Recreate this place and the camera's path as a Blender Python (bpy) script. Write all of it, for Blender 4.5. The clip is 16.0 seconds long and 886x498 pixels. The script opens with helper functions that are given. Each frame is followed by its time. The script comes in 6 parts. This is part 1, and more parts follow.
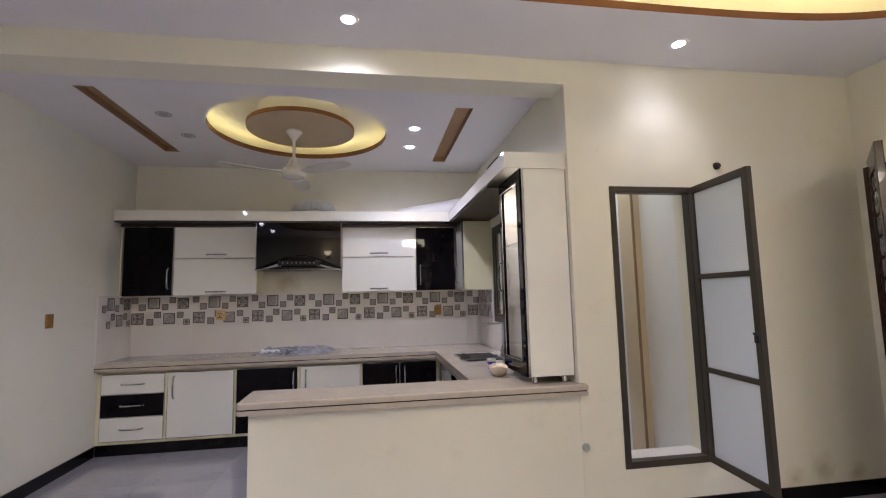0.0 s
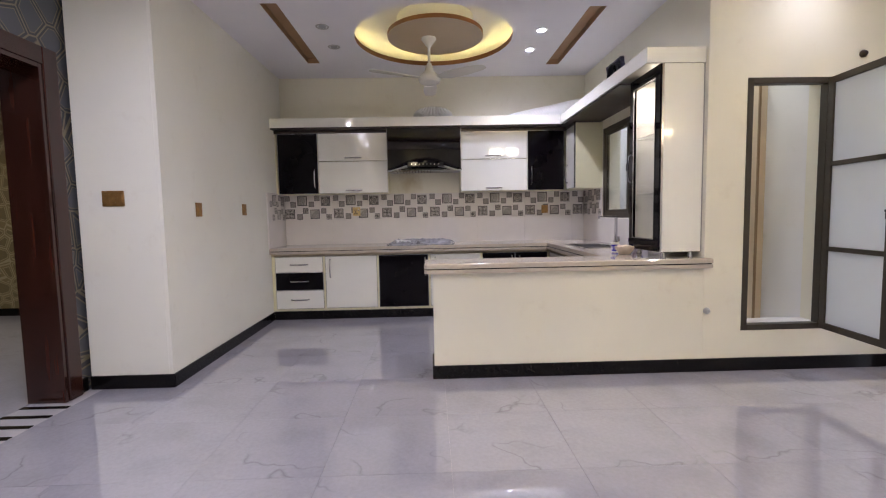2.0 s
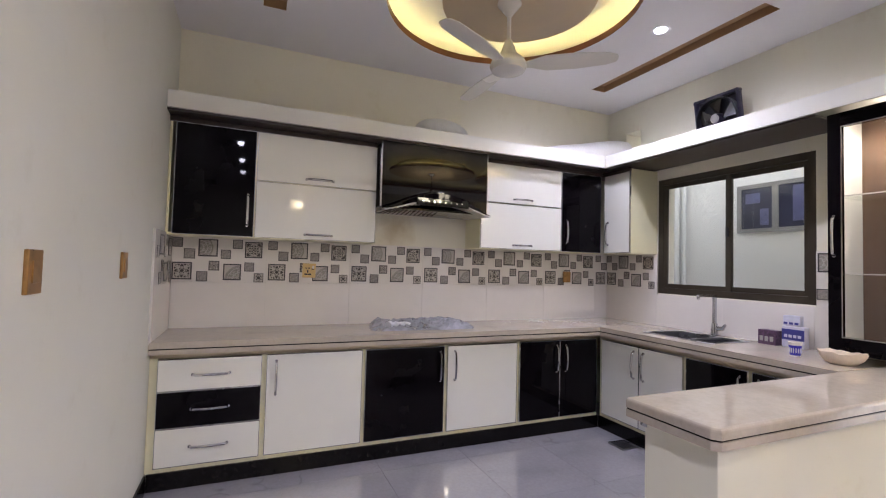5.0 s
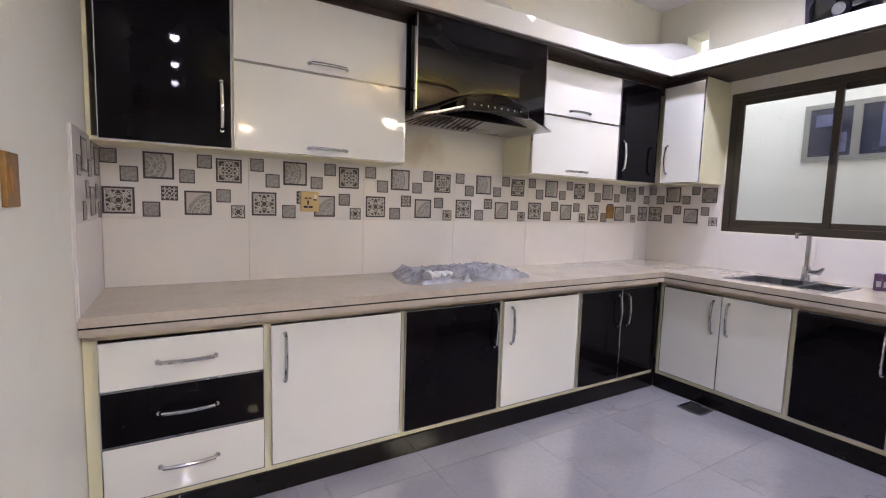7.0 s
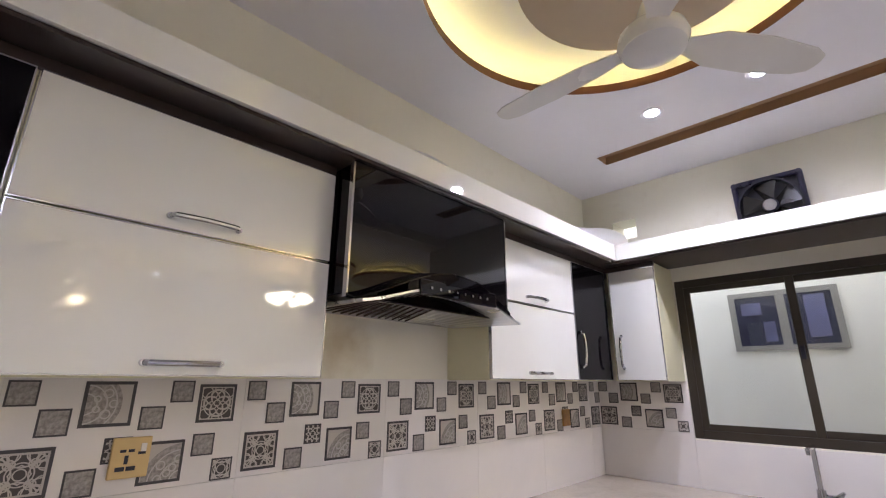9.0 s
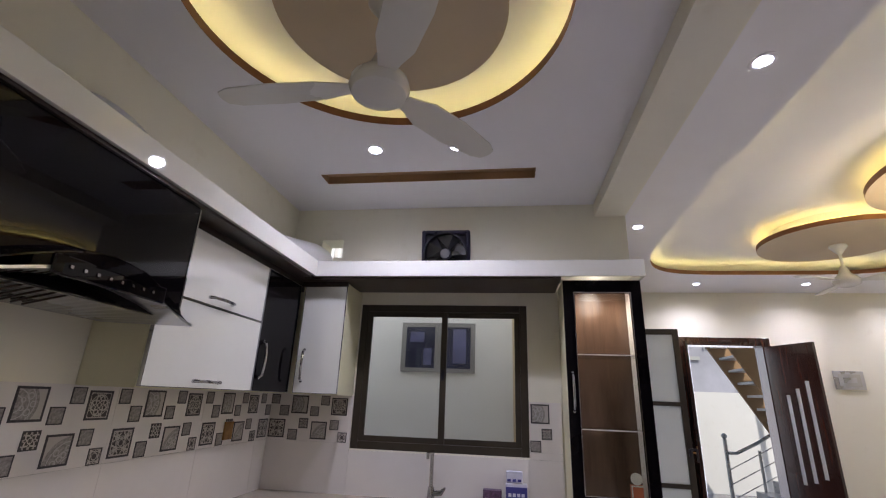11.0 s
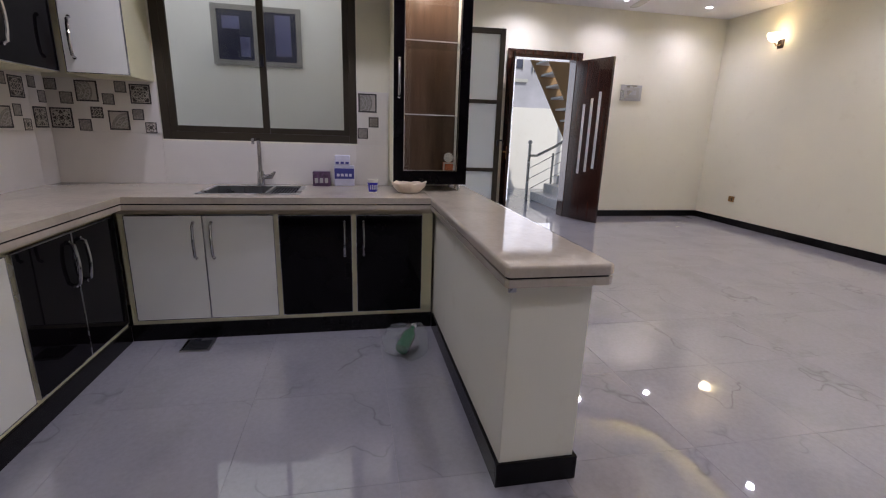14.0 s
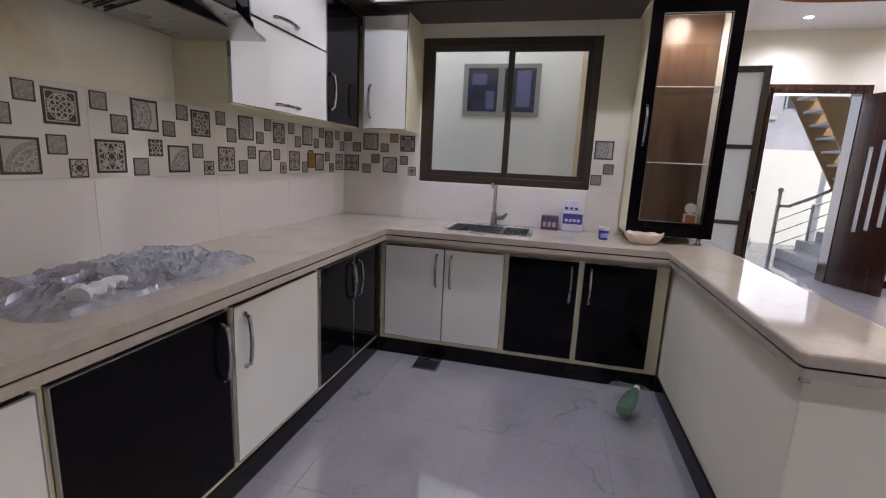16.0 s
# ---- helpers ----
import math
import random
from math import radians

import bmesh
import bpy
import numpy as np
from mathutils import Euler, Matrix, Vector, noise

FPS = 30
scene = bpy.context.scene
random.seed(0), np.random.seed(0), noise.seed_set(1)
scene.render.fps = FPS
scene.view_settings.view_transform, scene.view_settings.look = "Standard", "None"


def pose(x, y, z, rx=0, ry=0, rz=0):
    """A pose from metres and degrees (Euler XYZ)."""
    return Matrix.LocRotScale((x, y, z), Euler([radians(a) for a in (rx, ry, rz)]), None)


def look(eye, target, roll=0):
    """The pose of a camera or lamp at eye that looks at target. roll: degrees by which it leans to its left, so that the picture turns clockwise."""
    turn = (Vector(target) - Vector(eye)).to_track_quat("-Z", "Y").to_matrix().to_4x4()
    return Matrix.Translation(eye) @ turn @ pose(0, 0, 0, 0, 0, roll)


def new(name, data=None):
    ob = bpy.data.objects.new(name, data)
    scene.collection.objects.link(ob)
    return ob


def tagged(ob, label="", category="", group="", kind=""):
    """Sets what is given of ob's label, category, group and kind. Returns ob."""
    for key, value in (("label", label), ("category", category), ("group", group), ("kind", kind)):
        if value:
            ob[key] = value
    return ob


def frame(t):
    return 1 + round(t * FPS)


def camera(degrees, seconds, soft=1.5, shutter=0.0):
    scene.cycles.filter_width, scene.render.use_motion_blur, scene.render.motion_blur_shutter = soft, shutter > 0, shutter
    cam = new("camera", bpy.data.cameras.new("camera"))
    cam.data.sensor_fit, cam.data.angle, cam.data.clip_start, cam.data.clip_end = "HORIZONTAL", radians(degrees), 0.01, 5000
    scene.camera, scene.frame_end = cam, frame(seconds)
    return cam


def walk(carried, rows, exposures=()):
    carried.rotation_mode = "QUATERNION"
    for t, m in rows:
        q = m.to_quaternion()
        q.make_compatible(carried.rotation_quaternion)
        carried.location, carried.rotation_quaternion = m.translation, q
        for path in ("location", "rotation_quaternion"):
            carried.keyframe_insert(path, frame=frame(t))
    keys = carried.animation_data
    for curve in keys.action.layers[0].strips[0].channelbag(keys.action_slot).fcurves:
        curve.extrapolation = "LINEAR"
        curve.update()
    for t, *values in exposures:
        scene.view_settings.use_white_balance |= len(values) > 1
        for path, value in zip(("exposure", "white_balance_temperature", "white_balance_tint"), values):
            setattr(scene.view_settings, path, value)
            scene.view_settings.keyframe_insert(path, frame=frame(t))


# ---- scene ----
cam = camera(89.0, 16.0, soft=1.15)
PATH = [
    (0, (-0.047, 0.107, 1.525), (0.266, 2.072, 1.73), -1.3),
    (0.5, (-0.107, -0.199, 1.472), (0.148, 1.78, 1.607), -0.7),
    (1, (-0.237, -0.433, 1.419), (-0.052, 1.558, 1.461), -0.1),
    (1.5, (-0.509, -0.573, 1.35), (-0.38, 1.422, 1.29), -0.9),
    (2, (-0.792, -0.393, 1.285), (-0.743, 1.601, 1.134), -1.1),
    (2.5, (-1.005, -0.014, 1.289), (-1.059, 1.978, 1.12), -0.8),
    (3, (-1.211, 0.462, 1.293), (-1.041, 2.449, 1.139), 0.2),
    (3.5, (-1.442, 0.922, 1.286), (-1.061, 2.88, 1.144), 0.3),
    (4, (-1.712, 1.326, 1.362), (-1.274, 3.277, 1.369), 0.3),
    (4.2, (-1.836, 1.494, 1.413), (-1.344, 3.429, 1.527), 0.6),
    (6.3, (-2.57, 2.757, 1.413), (-1.48, 4.433, 1.382), 1.1),
    (6.5, (-2.537, 2.896, 1.409), (-1.45, 4.575, 1.368), 1.1),
    (7, (-2.483, 3.175, 1.351), (-1.467, 4.887, 1.161), 1.7),
    (7.5, (-2.453, 3.443, 1.354), (-1.524, 5.18, 1.008), 2.1),
    (8, (-2.386, 3.709, 1.401), (-1.513, 5.506, 1.307), 1.1),
    (8.5, (-2.267, 3.942, 1.523), (-1.372, 5.702, 1.838), 0.5),
    (9, (-2.215, 4.105, 1.582), (-0.846, 5.452, 2.143), 0.3),
    (9.4, (-2.205, 4.148, 1.595), (-0.578, 5.147, 2.19), 0.2),
    (9.5, (-2.2, 4.177, 1.609), (-0.538, 5.113, 2.21), 0.6),
    (9.7, (-2.197, 4.167, 1.607), (-0.488, 5.004, 2.222), 0.8),
    (11.8, (-2.164, 3.916, 1.529), (-0.224, 3.878, 2.013), 1.8),
    (12, (-2.16, 3.892, 1.509), (-0.206, 3.777, 1.923), 1.4),
    (12.5, (-2.157, 3.864, 1.463), (-0.177, 3.627, 1.608), 0.7),
    (13, (-2.172, 3.857, 1.404), (-0.205, 3.519, 1.279), 1.0),
    (13.5, (-2.178, 3.866, 1.348), (-0.26, 3.476, 0.939), 1.0),
    (14, (-2.182, 3.904, 1.329), (-0.286, 3.519, 0.823), 1.9),
    (14.5, (-2.197, 3.97, 1.329), (-0.276, 3.739, 0.82), 2.9),
    (15, (-2.199, 4.019, 1.343), (-0.257, 3.977, 0.865), 2.7),
    (15.5, (-2.203, 4.072, 1.357), (-0.259, 4.253, 0.926), 2.8),
    (16, (-2.209, 4.116, 1.373), (-0.299, 4.572, 0.994), 2.7),
]
EXPOSURES = [(0, 0.57), (0.7, 0.62), (1.5, 0.77), (2.5, 0.93), (3.5, 0.97), (4.2, 0.93), (6.5, 1.3), (8.0, 1.38), (8.5, 1.36), (9.0, 1.17), (9.6, 0.88), (10.3, 0.55), (11.8, 0.12), (12.5, 0.15), (13.5, 0.18), (14.5, 0.33), (16, 0.60)]
walk(cam, [(t, look(eye, target, roll)) for t, eye, target, roll in PATH], EXPOSURES)

# ---------------------------------------------------------------- world and lights
WALL_X, NORTH_Y, BACK_Y, LEFT_X = 1.34, 3.07, 5.86, -2.80
KC, LC = 3.145, 3.22
EAST_X, SOUTH_Y, WEST_X = 4.80, -2.10, -3.45

world = bpy.data.worlds.new("world")
scene.world = world
world.use_nodes = True
sky = world.node_tree.nodes.new("ShaderNodeTexSky")
sky.sky_type, sky.sun_disc = "NISHITA", False
sky.sun_elevation, sky.sun_rotation = radians(45), radians(250)
bgn = world.node_tree.nodes["Background"]
bgn.inputs[1].default_value = 0.11
world.node_tree.links.new(sky.outputs[0], bgn.inputs[0])
sun = new("sun", bpy.data.lights.new("sun", "SUN"))
sun.data.energy, sun.data.angle, sun.data.color = 2.5, radians(0.6), (1.0, 0.95, 0.88)
sun.matrix_world = look((-7, -5, 14), (6.5, 0, 0))


def spot(x, y, z, watts, angle=155, color=(0.83, 0.81, 1.0)):
    lamp = new("downlight_lamp", bpy.data.lights.new("downlight_lamp", "SPOT"))
    lamp.data.energy, lamp.data.spot_size, lamp.data.spot_blend = watts, radians(angle), 1.0
    lamp.data.color, lamp.data.shadow_soft_size = color, 0.045
    lamp.location = (x, y, z)


def area(name, eye, target, w, h, watts, color):
    lamp = new(name, bpy.data.lights.new(name, "AREA"))
    lamp.data.shape, lamp.data.size, lamp.data.size_y = "RECTANGLE", w, h
    lamp.data.energy, lamp.data.color = watts, color
    lamp.matrix_world = look(eye, target)
    return lamp


LIT = [(0.37, 4.33, KC), (0.37, 4.88, KC), (-0.18, 2.76, LC), (2.06, 2.77, LC), (4.28, 1.43, LC),
       (4.28, 0.05, LC), (4.28, -1.30, LC), (2.0, -1.3, LC), (-0.4, -1.3, LC), (-2.45, 1.66, LC), (-2.45, 0.42, LC), (-2.45, -0.75, LC)]
UNLIT = [(-1.82, 4.20, KC), (-1.82, 4.73, KC)]
SPOT_W, DOOR_W, WELL_W = 47.0, 11.0, 48.0
for x, y, z in LIT:
    kitchen, by_window = z == KC, y > 2.5 and x > 1
    share = 0.85 if kitchen else 0.3 if by_window else 0.9 if y > 2.5 else (1.5 if y > 1 else 1.0) if x > 4 else 1.5 if x < -2 and y > 1 else 1.6 if x < -2 else 1.0
    spot(x, y, z - 0.02, SPOT_W * share, 166 if kitchen else 125 if by_window else 172 if x < -2 else 156, (0.77, 0.765, 0.99) if kitchen else (0.79, 0.765, 0.96))
area("daylight_front_door", (5.15, 0.98, 1.35), (0, 0.98, 1.0), 1.05, 2.3, DOOR_W, (0.86, 0.86, 1.0))
area("daylight_light_well", (1.93, 5.4, 4.25), (1.93, 5.4, 0), 0.7, 4.2, WELL_W, (0.76, 0.81, 1.0))


# ---------------------------------------------------------------- materials
def material(name):
    m = bpy.data.materials.new(name)
    m.use_nodes = True
    n = m.node_tree.nodes
    return m, n, m.node_tree.links, n["Principled BSDF"]


def noise_node(n, links, scale, detail=4.0, coord="Object", rough=0.55, stretch=None):
    tc = n.new("ShaderNodeTexCoord")
    tex = n.new("ShaderNodeTexNoise")
    tex.inputs["Scale"].default_value, tex.inputs["Detail"].default_value = scale, detail
    tex.inputs["Roughness"].default_value = rough
    if stretch:
        mp = n.new("ShaderNodeMapping")
        mp.inputs["Scale"].default_value = stretch
        links.new(tc.outputs[coord], mp.inputs[0])
        links.new(mp.outputs[0], tex.inputs["Vector"])
    else:
        links.new(tc.outputs[coord], tex.inputs["Vector"])
    return tex


def ramp(n, links, src, stops):
    r = n.new("ShaderNodeValToRGB")
    while len(r.color_ramp.elements) < len(stops):
        r.color_ramp.elements.new(0.5)
    for e, (p, c) in zip(r.color_ramp.elements, stops):
        e.position, e.color = p, (*c, 1)
    links.new(src, r.inputs[0])
    return r


def mix(n, links, fac, a, b, mode="MIX"):
    m = n.new("ShaderNodeMix")
    m.data_type, m.blend_type = "RGBA", mode
    for sock, v in ((m.inputs[0], fac), (m.inputs[6], a), (m.inputs[7], b)):
        if isinstance(v, (int, float)):
            sock.default_value = v
        elif isinstance(v, tuple):
            sock.default_value = (*v, 1)
        else:
            links.new(v, sock)
    return m.outputs[2]


def bump(n, links, bsdf, height, strength, dist=0.002):
    b = n.new("ShaderNodeBump")
    b.inputs["Strength"].default_value, b.inputs["Distance"].default_value = strength, dist
    links.new(height, b.inputs["Height"])
    links.new(b.outputs[0], bsdf.inputs["Normal"])


def simple(name, color, rough=0.5, metal=0.0, var=0.06, scale=3.0, bmp=0.1, fine=60.0, coat=0.0, rvar=0.08, spec=0.5):
    m, n, links, b = material(name)
    big = noise_node(n, links, scale)
    dark = tuple(c * (1 - var) for c in color)
    lite = tuple(min(1, c * (1 + var)) for c in color)
    r = ramp(n, links, big.outputs[0], [(0.3, dark), (0.7, lite)])
    links.new(r.outputs[0], b.inputs["Base Color"])
    small = noise_node(n, links, fine, 3)
    mr = n.new("ShaderNodeMapRange")
    mr.inputs[3].default_value, mr.inputs[4].default_value = max(0, rough - rvar), min(1, rough + rvar)
    links.new(big.outputs[0], mr.inputs[0])
    links.new(mr.outputs[0], b.inputs["Roughness"])
    b.inputs["Metallic"].default_value = metal
    b.inputs["Coat Weight"].default_value = coat
    b.inputs["Coat Roughness"].default_value = 0.03
    b.inputs["Specular IOR Level"].default_value = spec
    if bmp:
        bump(n, links, b, small.outputs[0], bmp)
    return m


def glow(name, color, strength):
    m, n, links, b = material(name)
    b.inputs["Base Color"].default_value = (*color, 1)
    b.inputs["Emission Color"].default_value = (*color, 1)
    b.inputs["Emission Strength"].default_value = strength
    return m


def wall_paint(name, color):
    m, n, links, b = material(name)
    cloud = noise_node(n, links, 0.9, 5)
    r = ramp(n, links, cloud.outputs[0], [(0.25, tuple(c * 0.94 for c in color)), (0.75, tuple(min(1, c * 1.03) for c in color))])
    spots = noise_node(n, links, 5.0, 8, rough=0.7)
    sr = ramp(n, links, spots.outputs[0], [(0.30, (0.90, 0.88, 0.84)), (0.42, (1, 1, 1))])
    links.new(mix(n, links, 0.5, r.outputs[0], sr.outputs[0], "MULTIPLY"), b.inputs["Base Color"])
    b.inputs["Roughness"].default_value = 0.55
    fine = noise_node(n, links, 140, 4)
    bump(n, links, b, fine.outputs[0], 0.12, 0.001)
    return m


M = {}
M["wall"] = wall_paint("cream_wall_paint", (0.79, 0.755, 0.62))
M["wall_stained"] = wall_paint("stained_cream_wall_paint", (0.79, 0.755, 0.62))


def add_stain(m, centre, radius, color):
    n, links = m.node_tree.nodes, m.node_tree.links
    b = n["Principled BSDF"]
    old = b.inputs["Base Color"].links[0].from_socket
    geo, away, size = n.new("ShaderNodeNewGeometry"), n.new("ShaderNodeVectorMath"), n.new("ShaderNodeVectorMath")
    away.operation, size.operation = "SUBTRACT", "LENGTH"
    away.inputs[1].default_value = centre
    links.new(geo.outputs["Position"], away.inputs[0])
    links.new(away.outputs[0], size.inputs[0])
    ragged = noise_node(n, links, 9.0, 5)
    q = n.new("ShaderNodeMath")
    q.operation, q.inputs[1].default_value = "MULTIPLY_ADD", radius * 1.4
    links.new(ragged.outputs[0], q.inputs[0])
    links.new(size.outputs["Value"], q.inputs[2])
    mr = n.new("ShaderNodeMapRange")
    mr.inputs[1].default_value, mr.inputs[2].default_value = radius * 0.75, radius * 1.7
    mr.inputs[3].default_value, mr.inputs[4].default_value = 0.75, 0.0
    links.new(q.outputs[0], mr.inputs[0])
    links.new(mix(n, links, mr.outputs[0], old, color), b.inputs["Base Color"])


add_stain(M["wall_stained"], (-1.08, BACK_Y, 1.74), 0.20, (0.52, 0.42, 0.24))
M["wall_damp"] = wall_paint("damp_cream_wall_paint", (0.79, 0.755, 0.62))
for stain_x, stain_z, stain_r in ((2.95, 0.16, 0.10), (3.20, 0.20, 0.13), (3.48, 0.15, 0.10)):
    add_stain(M["wall_damp"], (stain_x, 3.07, stain_z), stain_r, (0.50, 0.43, 0.26))
M["wall_white"] = wall_paint("white_wall_paint", (0.78, 0.765, 0.675))
M["outer"] = wall_paint("outer_wall_paint", (0.80, 0.785, 0.76))
M["ceiling"] = simple("ceiling_paint", (0.78, 0.765, 0.78), 0.6, var=0.03, scale=1.2, bmp=0.06, fine=90)
M["tan"] = simple("tan_ceiling_paint", (0.52, 0.41, 0.27), 0.55, var=0.05, scale=2)
M["brown_edge"] = simple("brown_edge_paint", (0.22, 0.085, 0.025), 0.5, var=0.1)
M["strip_brown"] = simple("brown_recess_paint", (0.36, 0.22, 0.11), 0.6, var=0.08)
M["black_skirting"] = simple("black_skirting_granite", (0.006, 0.005, 0.005), 0.14, var=0.3, scale=40, bmp=0.02, rvar=0.05, spec=0.22)
M["white_gloss"] = simple("white_acrylic_gloss", (0.79, 0.78, 0.71), 0.04, var=0.025, scale=2.0, bmp=0.008, fine=10, coat=1.0, rvar=0.02)
M["black_gloss"] = simple("black_acrylic_gloss", (0.004, 0.003, 0.004), 0.025, var=0.3, scale=3, bmp=0.004, fine=6, coat=0.0, rvar=0.012, spec=0.12)
M["hood_gloss"] = simple("black_hood_glass", (0.004, 0.003, 0.004), 0.03, var=0.3, scale=3, bmp=0.003, fine=5, rvar=0.012, spec=0.34)
M["cream_board"] = simple("cream_laminate_board", (0.74, 0.70, 0.47), 0.35, var=0.05, scale=4)
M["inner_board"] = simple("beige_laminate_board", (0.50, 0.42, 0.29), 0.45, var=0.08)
M["dark_under"] = simple("dark_brown_board", (0.035, 0.022, 0.017), 0.3, var=0.2)
M["chrome"] = simple("polished_chrome", (0.55, 0.55, 0.57), 0.12, 1.0, var=0.03, bmp=0.0)
M["steel"] = simple("brushed_steel", (0.50, 0.50, 0.51), 0.28, 1.0, var=0.06, bmp=0.02)
M["aluminium"] = simple("bronze_anodised_aluminium", (0.048, 0.038, 0.026), 0.36, 0.25, var=0.1)
M["dark_metal"] = simple("dark_metal", (0.05, 0.035, 0.03), 0.3, 0.8)
M["fan_white"] = simple("white_enamel", (0.72, 0.70, 0.64), 0.25, var=0.03, bmp=0.01)
M["black_plastic"] = simple("black_plastic", (0.015, 0.015, 0.022), 0.3, var=0.2)
M["blue_plastic"] = simple("dark_violet_plastic", (0.014, 0.012, 0.035), 0.3, var=0.3, scale=20)
M["switch_brown"] = simple("brass_switch_plate", (0.36, 0.20, 0.07), 0.30, 0.6, var=0.25, scale=20)
M["socket_cream"] = simple("yellowed_socket_plastic", (0.66, 0.47, 0.20), 0.4, var=0.05, scale=15)
M["grey_plastic"] = simple("grey_plastic", (0.42, 0.41, 0.38), 0.45)
M["grout"] = simple("grey_grout", (0.32, 0.30, 0.30), 0.8)
M["white_grout"] = simple("pale_grout", (0.70, 0.67, 0.62), 0.8)
M["tile_white"] = simple("pale_glazed_wall_tile", (0.76, 0.72, 0.67), 0.10, var=0.035, scale=3, bmp=0.02, fine=25, rvar=0.04)
M["tile_border"] = simple("dark_tile_relief", (0.045, 0.040, 0.040), 0.4, var=0.3, scale=60)
M["lamp"] = glow("downlight_lens", (0.74, 0.78, 1.0), 40.0)
M["lamp_off"] = simple("unlit_lens", (0.36, 0.36, 0.37), 0.4)
M["led"] = glow("yellow_led_strip", (1.0, 0.84, 0.34), 12.5)
M["led_soft"] = glow("warm_led_strip", (1.0, 0.80, 0.26), 10.0)
M["cabinet_led"] = glow("cabinet_lamp", (1.0, 0.93, 0.85), 16.0)
M["shade_glow"] = glow("lit_opal_glass", (1.0, 0.89, 0.70), 17.0)
M["sconce_glow"] = glow("lit_sconce_glass", (1.0, 0.84, 0.60), 9.0)
M["pipe"] = simple("beige_pipe", (0.55, 0.46, 0.34), 0.5)
M["duct_foil"] = simple("silver_duct_foil", (0.85, 0.85, 0.84), 0.35, 0.25, var=0.1, bmp=0.05)
M["pipe_white"] = simple("white_pipe", (0.75, 0.74, 0.72), 0.4)
M["stain"] = simple("beige_render", (0.62, 0.50, 0.34), 0.7)
M["paper"] = simple("crumpled_paper", (0.82, 0.79, 0.72), 0.7, var=0.08, scale=20)
M["cup_blue"] = simple("blue_printed_paper", (0.035, 0.03, 0.42), 0.35)
M["bottle_green"] = simple("green_plastic", (0.006, 0.13, 0.045), 0.15)
M["red_print"] = simple("orange_printed_card", (0.55, 0.14, 0.05), 0.5)
M["purple"] = simple("dark_purple_print", (0.10, 0.05, 0.10), 0.4, var=0.5, scale=60)
M["kraft"] = simple("tan_crumpled_paper", (0.70, 0.59, 0.46), 0.7, var=0.1, scale=18)
M["bluewhite"] = simple("white_packet", (0.62, 0.62, 0.72), 0.35, var=0.06, scale=20)
M["navy"] = simple("navy_print", (0.05, 0.05, 0.25), 0.4)
M["step"] = simple("pale_stone_step", (0.74, 0.70, 0.68), 0.3, var=0.1, scale=20)
M["neighbour_glass"] = simple("grey_tinted_glass", (0.05, 0.052, 0.085), 0.08, var=0.3, scale=2, bmp=0)
M["blue_pane"] = simple("pale_blue_painted_reflection", (0.12, 0.125, 0.24), 0.3, var=0.2, scale=8)
M["lining"] = simple("white_laminate", (0.80, 0.76, 0.71), 0.6, var=0.03)
M["house_grey"] = simple("weathered_grey_render", (0.40, 0.39, 0.43), 0.8, var=0.18, scale=0.8)
M["stain_edge"] = simple("brown_stained_render", (0.26, 0.17, 0.09), 0.8)
M["bronze"] = simple("aged_bronze", (0.30, 0.21, 0.15), 0.3, 0.9)
M["blade_plastic"] = simple("dark_olive_plastic", (0.018, 0.016, 0.013), 0.25, var=0.2)
M["grey_frame"] = simple("grey_painted_frame", (0.27, 0.26, 0.25), 0.4)
M["drain"] = simple("drain_grate_steel", (0.20, 0.20, 0.20), 0.3, 0.9)


